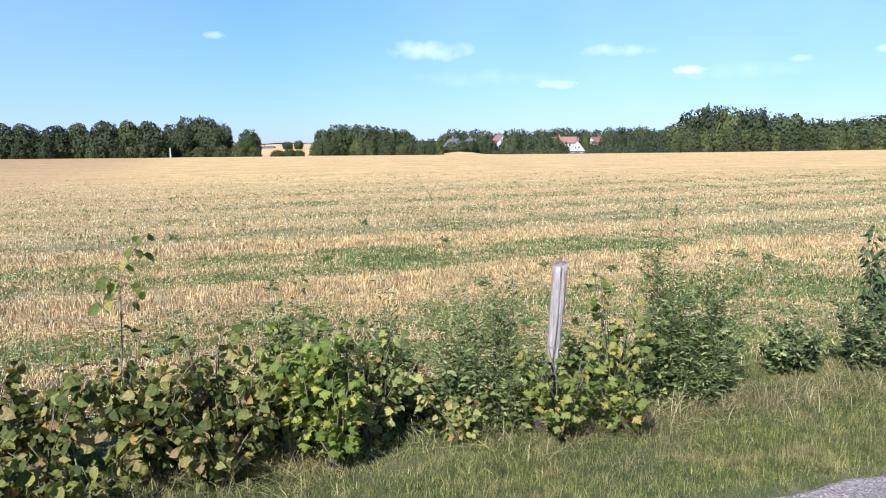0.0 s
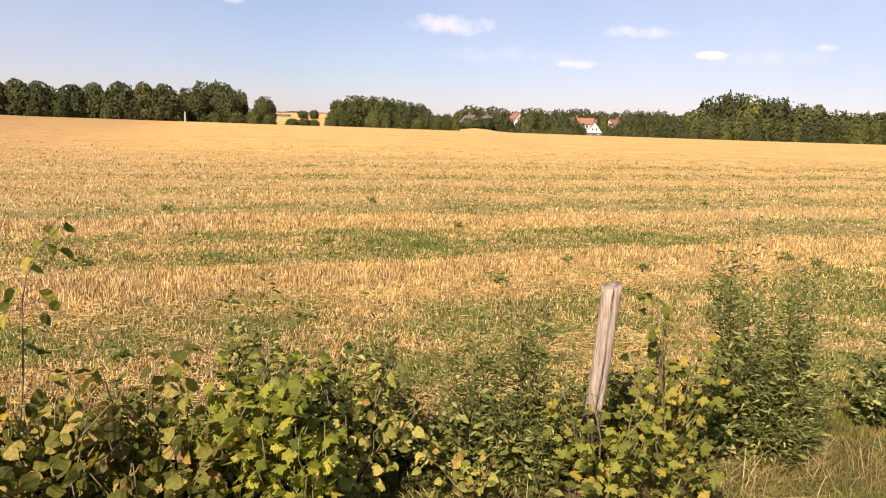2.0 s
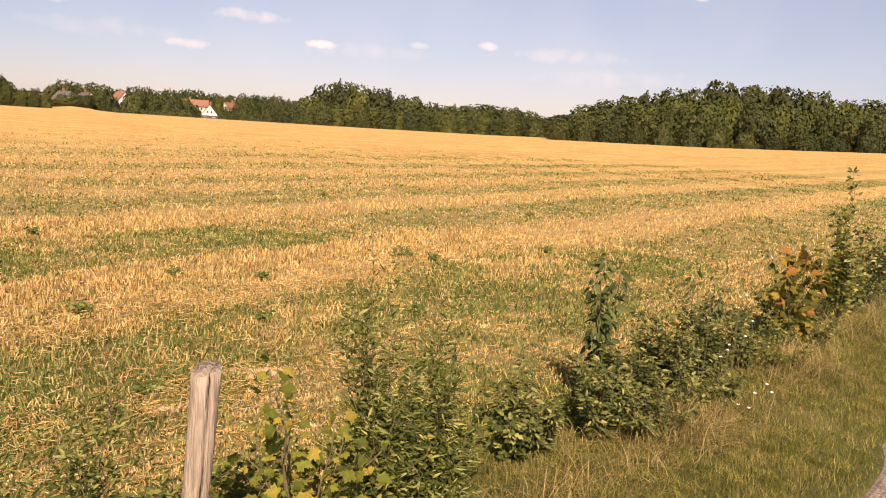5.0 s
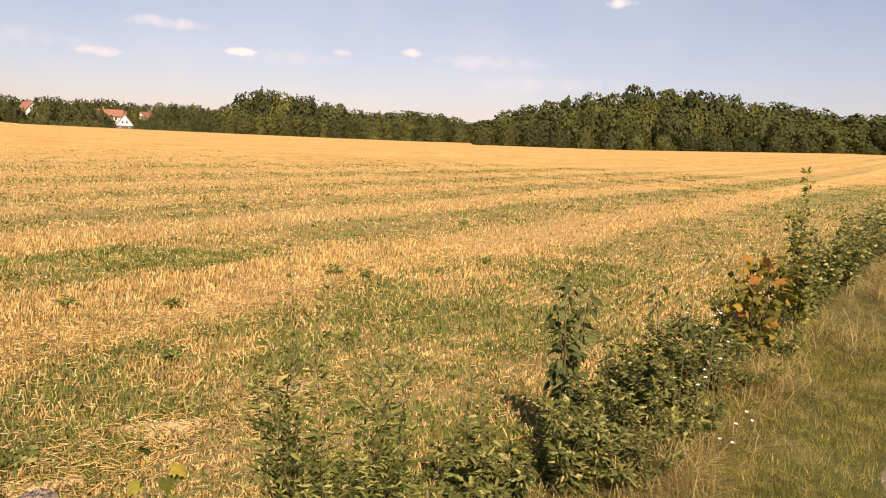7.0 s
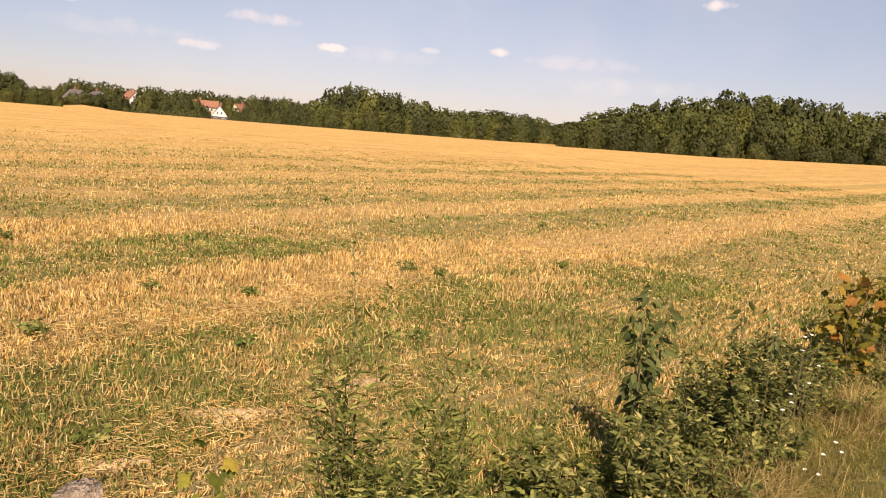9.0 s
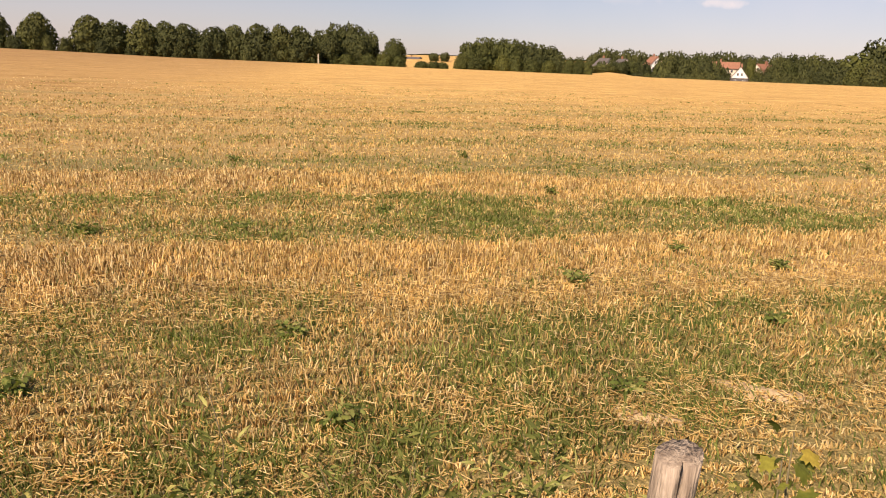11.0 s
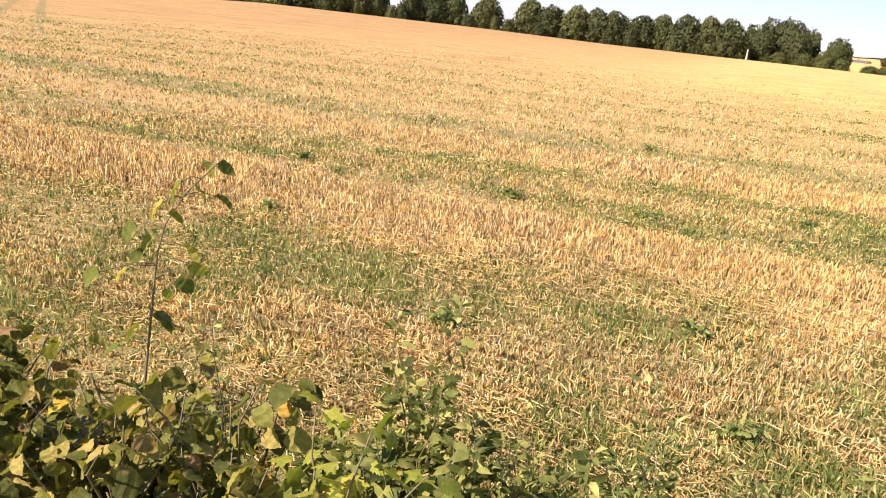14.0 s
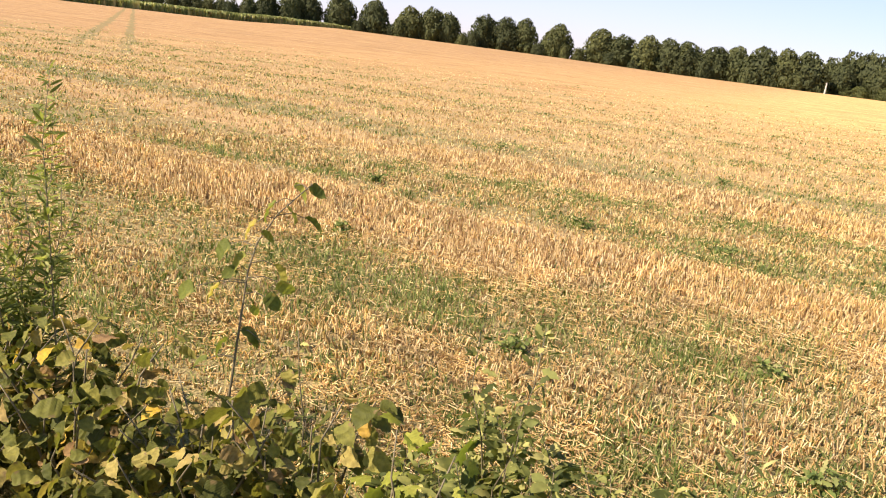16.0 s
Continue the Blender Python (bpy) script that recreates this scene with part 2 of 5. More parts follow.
def plain(name, stops, rough=0.7, scale=8.0, stretch=(1, 1, 1), bump=0.2, bump_scale=60.0, metal=0.0):
    """A solid surface with colour variation at two scales and fine relief."""
    m, n, l, bsdf = material(name)
    tex = n.new("ShaderNodeTexCoord")
    mp = node(n, l, "ShaderNodeMapping", {"Vector": tex.outputs["Object"], "Scale": stretch})
    a = node(n, l, "ShaderNodeTexNoise", {"Vector": mp.outputs[0], "Scale": scale, "Detail": 8.0, "Roughness": 0.65})
    b = node(n, l, "ShaderNodeTexNoise", {"Vector": mp.outputs[0], "Scale": bump_scale, "Detail": 4.0})
    col = ramp(n, l, a.outputs["Fac"], stops)
    fine = ramp(n, l, b.outputs["Fac"], [(0.3, (0.8, 0.8, 0.8)), (0.7, (1.15, 1.15, 1.15))])
    l.new(blend(n, l, 1.0, col, fine, "MULTIPLY"), bsdf.inputs["Base Color"])
    bsdf.inputs["Roughness"].default_value = rough
    bsdf.inputs["Metallic"].default_value = metal
    bp = node(n, l, "ShaderNodeBump", {"Height": b.outputs["Fac"], "Strength": bump, "Distance": 0.02})
    l.new(bp.outputs[0], bsdf.inputs["Normal"])
    return m


M_POST = plain("weathered_wood", [(0.3, (0.13, 0.092, 0.068)), (0.5, (0.31, 0.245, 0.188)), (0.72, (0.5, 0.41, 0.325))], 0.85, 9.0, (4, 4, 0.35), 0.6, 45.0)
M_ROT = plain("dark_rotten_wood", [(0.3, (0.03, 0.022, 0.018)), (0.7, (0.09, 0.065, 0.05))], 0.95, 20.0, (1, 1, 0.4), 0.5)
M_STEM = plain("green_brown_stem", [(0.3, (0.09, 0.075, 0.035)), (0.7, (0.2, 0.16, 0.08))], 0.7, 20.0)
M_BARK = plain("bark", [(0.3, (0.04, 0.032, 0.024)), (0.7, (0.11, 0.09, 0.07))], 0.95, 3.0)
M_CONCRETE = plain("pale_concrete", [(0.3, (0.34, 0.32, 0.26)), (0.7, (0.5, 0.47, 0.39))], 0.9, 4.0)
M_RENDER = plain("white_render", [(0.3, (0.72, 0.71, 0.68)), (0.7, (0.82, 0.81, 0.79))], 0.9, 0.6)
M_CREAM = plain("cream_render", [(0.3, (0.6, 0.53, 0.43)), (0.7, (0.7, 0.63, 0.52))], 0.9, 0.6)
M_TILE = plain("red_roof_tile", [(0.3, (0.22, 0.09, 0.055)), (0.7, (0.33, 0.16, 0.1))], 0.8, 1.2)
M_SLATE = plain("dark_roof", [(0.3, (0.07, 0.065, 0.065)), (0.7, (0.14, 0.12, 0.115))], 0.8, 1.2)
M_BOARD = plain("dark_boarding", [(0.3, (0.06, 0.055, 0.06)), (0.7, (0.11, 0.1, 0.1))], 0.85, 2.0)
M_GLASS = plain("window_glass", [(0.3, (0.03, 0.035, 0.045)), (0.7, (0.06, 0.07, 0.085))], 0.08, 2.0, bump=0.0)
M_PETAL = plain("white_petal", [(0.3, (0.78, 0.78, 0.68)), (0.7, (0.86, 0.86, 0.78))], 0.6, 40.0)
M_STONE = plain("pale_soil", [(0.3, (0.36, 0.25, 0.14)), (0.7, (0.52, 0.38, 0.22))], 0.95, 12.0)


# ---------------------------------------------------------------- the lie of the land
ROAD_A = radians(18.9)
ROAD_O = Vector((1.23, 4.42))
R_U = Vector((math.cos(ROAD_A), math.sin(ROAD_A)))
R_N = Vector((-math.sin(ROAD_A), math.cos(ROAD_A)))
ROW_A = radians(22.0)


def at_road(s, d):
    """Plan position s along the lane's edge and d out from it towards the field."""
    p = ROAD_O + R_U * s + R_N * d
    return p.x, p.y


def np_sd(x, y):
    dx, dy = x - ROAD_O.x, y - ROAD_O.y
    return dx * R_U.x + dy * R_U.y, dx * R_N.x + dy * R_N.y


def road_edge(s):
    """How far the asphalt's edge stands out towards the field at s along the lane."""
    return np.interp(s, [-2.0, 0.0, 3.0, 4.6, 8.0], [-0.13, -0.13, -0.04, 0.03, 0.03])


def smooth(a, b, x):
    t = np.clip((x - a) / (b - a), 0, 1)
    return t * t * (3 - 2 * t)


EDGE_AZ = [-180, -90, -75, -66, -62, -58.5, -55, -39, -30, -15, 0, 10, 21, 31, 47, 62, 70, 90, 180]
EDGE_H = [0.5, 0.6, 0.8, 0.85, 0.9, 1.6, 2.1, 1.35, 0.55, 0.1, -0.4, -0.6, -0.65, -0.45, 0.35, 2.4, 2.4, 0.5, 0.5]


def height(x, y):
    x, y = np.asarray(x, float), np.asarray(y, float)
    dx, dy = x - 0.5, y - 3.9
    r = np.hypot(dx, dy)
    az = np.degrees(np.arctan2(dx, dy))
    z = np.interp(az, EDGE_AZ, EDGE_H) * smooth(40, 250, r)
    vale = smooth(-17, -13, az) * (1 - smooth(24, 34, az))
    start = 262 + 40 * smooth(-1.0, 0.2, az) * (1 - smooth(2.5, 4.5, az))
    z = z - vale * 6.5 * smooth(0, 70, r - start)
    z = z + vale * 16.0 * smooth(430, 760, r) - 9.0 * smooth(900, 1500, r)
    # a low swell beyond the crest, below the village
    z = z + np.interp(az, [-0.1, 0.4, 3.9], [0.0, 1.3, 0.0]) * smooth(258, 296, r) * (1 - smooth(304, 340, r))
    s, d = np_sd(x, y)
    near = 1 - smooth(25, 60, r)
    z = z + near * 0.018 * np.sin(x * 1.7 + 0.6 * y) * np.cos(y * 1.3 - 0.4 * x) * smooth(0.2, 1.0, d)
    z = np.where((d < road_edge(s) - 0.12) & (d > -4.2), z - 0.06, z)
    return z


def mesh_obj(name, verts, faces, mat, parent=None, label="", shade=False):
    me = bpy.data.meshes.new(name)
    me.from_pydata([tuple(v) for v in verts], [], [tuple(f) for f in faces])
    me.materials.append(mat)
    if shade:
        me.polygons.foreach_set("use_smooth", [True] * len(me.polygons))
    me.update()
    ob = new(name, me)
    if parent is not None:
        ob.parent = parent
    if label:
        ob["label"] = label
    return ob


def part(name, bm, mat, parent, label=""):
    """A bmesh linked as one mesh under a thing or part."""
    me = bpy.data.meshes.new(name)
    bm.to_mesh(me)
    bm.free()
    me.materials.append(mat)
    ob = new(name, me)
    if parent is not None:
        ob.parent = parent
    if label:
        ob["label"] = label
    return ob


def tri_mesh(name, V, F, mat):
    """A large mesh from arrays of points (n, 3) and triangles (m, 3)."""
    me = bpy.data.meshes.new(name)
    V = np.ascontiguousarray(V, np.float32)
    F = np.ascontiguousarray(F, np.int32)
    me.vertices.add(len(V))
    me.vertices.foreach_set("co", V.ravel())
    me.loops.add(F.size)
    me.loops.foreach_set("vertex_index", F.ravel())
    me.polygons.add(len(F))
    me.polygons.foreach_set("loop_start", np.arange(0, F.size, 3, dtype=np.int32))
    me.polygons.foreach_set("loop_total", np.full(len(F), 3, np.int32))
    me.update(calc_edges=True)
    me.materials.append(mat)
    return me


def strew(tv, tf, pos, ax, ay, az):
    """Copies of a small template at every place pos, with its axes laid along ax, ay, az (all (n, 3))."""
    n, k = len(pos), len(tv)
    V = pos[:, None, :] + tv[None, :, 0:1] * ax[:, None, :] + tv[None, :, 1:2] * ay[:, None, :] + tv[None, :, 2:3] * az[:, None, :]
    F = tf[None] + (np.arange(n) * k)[:, None, None]
    return V.reshape(-1, 3), F.reshape(-1, 3)


def thing(name, x, y, z, label, category, group=""):
    e = new(name)
    e.location = (x, y, z)
    e.empty_display_size = 0.1
    return tagged(e, label, category, group)


# ---------------------------------------------------------------- ground
def build_ground():
    radii = [0.0] + list(np.geomspace(0.25, 60, 90)) + list(np.linspace(63, 340, 70)) + list(np.geomspace(350, 4500, 30))
    nseg = 288
    ang = np.linspace(0, 2 * np.pi, nseg, endpoint=False)
    V = [(0.5, 3.9, 0.0)]
    for r in radii[1:]:
        V += [(0.5 + r * math.sin(a), 3.9 + r * math.cos(a), 0.0) for a in ang]
    V = np.array(V)
    V[:, 2] = height(V[:, 0], V[:, 1])
    F = [(0, 1 + (j + 1) % nseg, 1 + j) for j in range(nseg)]
    for i in range(len(radii) - 2):
        b, c = 1 + i * nseg, 1 + (i + 1) * nseg
        F += [(b + j, b + (j + 1) % nseg, c + (j + 1) % nseg, c + j) for j in range(nseg)]
    m, n, l, bsdf = material("field_ground")
    geo = n.new("ShaderNodeNewGeometry")
    pos = geo.outputs["Position"]

    def dot(vec, off=0.0):
        q = node(n, l, "ShaderNodeVectorMath", {0: pos, 1: vec}, operation="DOT_PRODUCT").outputs["Value"]
        return node(n, l, "ShaderNodeMath", {0: q, 1: off}, operation="SUBTRACT").outputs[0]

    def mth(op, a, b=0.0):
        return node(n, l, "ShaderNodeMath", {0: a, 1: b}, operation=op).outputs[0]

    d = dot((R_N.x, R_N.y, 0), ROAD_O.dot(R_N))
    u = dot((math.cos(ROW_A), math.sin(ROW_A), 0))
    v = dot((-math.sin(ROW_A), math.cos(ROW_A), 0))
    row_vec = node(n, l, "ShaderNodeCombineXYZ", {0: mth("MULTIPLY", u, 0.09), 1: v}).outputs[0]
    big = node(n, l, "ShaderNodeTexNoise", {"Vector": row_vec, "Scale": 0.45, "Detail": 4.0, "Roughness": 0.6}).outputs["Fac"]
    mid = node(n, l, "ShaderNodeTexNoise", {"Vector": pos, "Scale": 1.6, "Detail": 6.0, "Roughness": 0.7}).outputs["Fac"]
    fine = node(n, l, "ShaderNodeTexNoise", {"Vector": pos, "Scale": 28.0, "Detail": 5.0, "Roughness": 0.7}).outputs["Fac"]
    rowfine = node(n, l, "ShaderNodeTexNoise", {"Vector": node(n, l, "ShaderNodeCombineXYZ", {0: mth("MULTIPLY", u, 0.8), 1: mth("MULTIPLY", v, 6.0)}).outputs[0], "Scale": 1.0, "Detail": 4.0}).outputs["Fac"]
    straw = ramp(n, l, mid, [(0.25, (0.45, 0.3, 0.125)), (0.5, (0.62, 0.43, 0.195)), (0.75, (0.74, 0.535, 0.27))])
    straw = blend(n, l, 1.0, straw, ramp(n, l, rowfine, [(0.3, (0.74, 0.7, 0.64)), (0.68, (1.18, 1.16, 1.1))]), "MULTIPLY")
    straw = blend(n, l, 1.0, straw, ramp(n, l, fine, [(0.3, (0.72, 0.7, 0.66)), (0.7, (1.2, 1.18, 1.14))]), "MULTIPLY")
    straw = blend(n, l, 1.0, straw, ramp(n, l, big, [(0.35, (0.87, 0.845, 0.8)), (0.62, (1.1, 1.085, 1.05))]), "MULTIPLY")
    broad = node(n, l, "ShaderNodeTexNoise", {"Vector": pos, "Scale": 0.22, "Detail": 5.0, "Roughness": 0.65}).outputs["Fac"]
    straw = blend(n, l, 1.0, straw, ramp(n, l, broad, [(0.35, (0.82, 0.78, 0.74)), (0.65, (1.06, 1.06, 1.05))]), "MULTIPLY")
    streak = node(n, l, "ShaderNodeTexNoise", {"Vector": row_vec, "Scale": 2.2, "Detail": 6.0, "Roughness": 0.75}).outputs["Fac"]
    straw = blend(n, l, 1.0, straw, ramp(n, l, streak, [(0.36, (0.82, 0.8, 0.76)), (0.64, (1.14, 1.13, 1.1))]), "MULTIPLY")
    rad = node(n, l, "ShaderNodeVectorMath", {0: pos}, operation="LENGTH").outputs["Value"]
    near = mth("SUBTRACT", 1.0, mth("MINIMUM", mth("DIVIDE", rad, 70.0), 1.0))
    g = mth("ADD", mth("MULTIPLY", big, 0.75), mth("MULTIPLY", mid, 0.35))
    g = mth("ADD", g, mth("MULTIPLY", near, 0.14))
    bands = ramp(n, l, mth("DIVIDE", v, 40.0), [(q, (k, k, k)) for q, k in ((0.0, 0.8), (0.2, 0.8), (0.213, 0.06), (0.25, 0.06), (0.258, 0.8), (0.305, 0.8), (0.315, 0.08), (0.352, 0.08), (0.362, 0.75), (0.402, 0.7), (0.415, 0.1), (0.445, 0.1), (0.457, 0.6), (0.485, 0.55), (0.5, 0.1), (0.537, 0.1), (0.557, 0.5), (0.587, 0.45), (0.612, 0.1), (0.65, 0.1), (0.7, 0.35), (0.75, 0.1), (0.85, 0.2), (1.0, 0.06))])
    green = mth("MULTIPLY", mth("MULTIPLY", bands, 0.95), ramp(n, l, g, [(0.42, (0, 0, 0)), (0.68, (1, 1, 1))]))
    green = mth("ADD", green, ramp(n, l, g, [(0.63, (0, 0, 0)), (0.74, (0.5, 0.5, 0.5))]))
    field = blend(n, l, green, straw, ramp(n, l, fine, [(0.3, (0.15, 0.14, 0.05)), (0.7, (0.3, 0.26, 0.1))]))
    # darker, less yellow field colour over the western part, with a patchy edge
    west = mth("MULTIPLY", dot((-0.94, -0.33, 0)), 0.022)
    west = mth("ADD", west, mth("MULTIPLY", mth("SUBTRACT", broad, 0.5), 0.5))
    west = ramp(n, l, west, [(0.0, (0, 0, 0)), (0.22, (0.62, 0.62, 0.62)), (1.0, (1, 1, 1))])
    field = blend(n, l, west, field, blend(n, l, 1.0, field, (0.62, 0.6, 0.7), "MULTIPLY"))
    # two tramlines leading away to the far corner
    for px, py, ux, uy, w in ((-42.5, 18.2, -0.933, 0.36, 0.28), (-39.3, 18.9, -0.933, 0.36, 0.24)):
        across = dot((-uy, ux, 0), -uy * px + ux * py)
        along = dot((ux, uy, 0), ux * px + uy * py)
        wig = mth("ADD", across, mth("MULTIPLY", mth("SUBTRACT", big, 0.5), 1.2))
        line = mth("LESS_THAN", mth("ABSOLUTE", wig), w)
        line = mth("MULTIPLY", line, mth("GREATER_THAN", along, -14.0))
        field = blend(n, l, mth("MULTIPLY", line, 0.7), field, (0.17, 0.15, 0.06))
    # earth and chaff between the nearer stalks, coloured darker for the shadow there
    close = mth("SUBTRACT", 1.0, mth("MINIMUM", mth("MAXIMUM", mth("DIVIDE", mth("SUBTRACT", rad, 10.0), 34.0), 0.0), 1.0))
    chaff = node(n, l, "ShaderNodeTexNoise", {"Vector": pos, "Scale": 75.0, "Detail": 3.0}).outputs["Fac"]
    shaded_earth = ramp(n, l, chaff, [(0.33, (0.12, 0.08, 0.04)), (0.48, (0.28, 0.19, 0.09)), (0.64, (0.6, 0.43, 0.21))])
    shaded_earth = blend(n, l, mth("MULTIPLY", bands, 0.6), shaded_earth, ramp(n, l, chaff, [(0.35, (0.06, 0.065, 0.022)), (0.6, (0.13, 0.135, 0.045)), (0.72, (0.36, 0.29, 0.13))]))
    field = blend(n, l, mth("MULTIPLY", close, 0.72), field, shaded_earth)
    verge = ramp(n, l, mid, [(0.3, (0.055, 0.065, 0.02)), (0.55, (0.1, 0.1, 0.035)), (0.75, (0.24, 0.185, 0.085))])
    verge = blend(n, l, 1.0, verge, ramp(n, l, fine, [(0.3, (0.7, 0.7, 0.68)), (0.7, (1.2, 1.2, 1.15))]), "MULTIPLY")
    wob = mth("ADD", d, mth("MULTIPLY", mth("SUBTRACT", mid, 0.5), 0.8))
    isfield = ramp(n, l, mth("MULTIPLY", wob, 0.1), [(0.14, (0, 0, 0)), (0.175, (1, 1, 1))])
    col = blend(n, l, isfield, verge, field)
    l.new(col, bsdf.inputs["Base Color"])
    bsdf.inputs["Roughness"].default_value = 0.95
    bsdf.inputs["Specular IOR Level"].default_value = 0.15
    h = mth("ADD", mth("MULTIPLY", fine, 0.6), mth("MULTIPLY", rowfine, 0.5))
    bp = node(n, l, "ShaderNodeBump", {"Height": h, "Strength": 0.7, "Distance": 0.05})
    l.new(bp.outputs[0], bsdf.inputs["Normal"])
    ob = mesh_obj("ground", V, F, m, shade=True)
    tagged(ob, "golden stubble field with green weeds reaching the horizon", "ground", kind="structure")


def build_road():
    m, n, l, bsdf = material("worn_asphalt")
    pos = n.new("ShaderNodeNewGeometry").outputs["Position"]
    a = node(n, l, "ShaderNodeTexNoise", {"Vector": pos, "Scale": 1.3, "Detail": 6.0}).outputs["Fac"]
    vor = node(n, l, "ShaderNodeTexVoronoi", {"Vector": pos, "Scale": 110.0})
    base = ramp(n, l, a, [(0.3, (0.19, 0.142, 0.112)), (0.7, (0.29, 0.225, 0.18))])
    st = ramp(n, l, vor.outputs["Color"], [(0.2, (0.5, 0.5, 0.5)), (0.75, (1.3, 1.28, 1.24)), (0.95, (2.1, 2.05, 1.95))])
    l.new(blend(n, l, 1.0, base, st, "MULTIPLY"), bsdf.inputs["Base Color"])
    bsdf.inputs["Roughness"].default_value = 0.9
    bp = node(n, l, "ShaderNodeBump", {"Height": vor.outputs["Distance"], "Strength": 0.5, "Distance": 0.006})
    l.new(bp.outputs[0], bsdf.inputs["Normal"])
    ss = np.concatenate([np.linspace(-300, -14, 40), np.linspace(-13.9, 30, 240), np.linspace(31, 300, 40)])
    rng = np.random.default_rng(5)
    cols = [-4.0, -3.9, -2.0, -0.4, -0.06, 0.0]
    V, F = [], []
    for s in ss:
        j = 0.025 * math.sin(s * 1.9) + 0.02 * math.sin(s * 5.3 + 1) + rng.normal(0, 0.018)
        for i, d in enumerate(cols):
            dd = d + (j + float(road_edge(s)) if i >= 4 else 0)
            x, y = at_road(s, dd)
            z = float(height(x, y)) + (0.06 if -4.2 < dd < float(road_edge(s)) - 0.12 else 0.0)
            V.append((x, y, z + (0.012 if 0 < i < 5 else -0.012)))
    k = len(cols)
    for i in range(len(ss) - 1):
        F += [(i * k + c, (i + 1) * k + c, (i + 1) * k + c + 1, i * k + c + 1) for c in range(k - 1)]
    ob = mesh_obj("road", V, F, m)
    tagged(ob, "narrow worn grey asphalt lane with crumbling edge", "road", kind="structure")


build_ground()
build_road()


# ---------------------------------------------------------------- trees
def crown_radius(shape, z):
    if shape == "cone":
        return 0.5 * (max(0.0, 1 - (max(0.0, z - 0.25) / 0.75) ** 2.0) ** 0.72) * (0.8 + 0.2 * min(1.0, z / 0.25))
    if shape == "round":
        return 0.5 * math.sqrt(max(0.0, 1 - ((z - 0.42) / 0.585) ** 2)) if z > 0.42 else 0.5 * (0.6 + 0.4 * z / 0.42)
    return 0.5 * math.sqrt(max(0.0, 1 - z ** 2.4))


def crown_point(shape, z, a, seed, k):
    """A point of the crown's lumpy outside; k below one lies inside it."""
    r = crown_radius(shape, z)
    p = Vector((r * math.cos(a), r * math.sin(a), z * 0.95))
    lump = noise.noise(p * 4.2 + Vector((seed * 3.1, 0, 0))) * 0.15 + noise.noise(p * 8.0 + Vector((0, seed * 1.7, 0))) * 0.075
    lump *= 1 - 0.75 * max(0.0, z) ** 3
    mid = Vector((0, 0, 0.12))
    out = p - mid
    return mid + out * (k * (1 + lump * (0.7 if shape == "cone" else 1.15)))


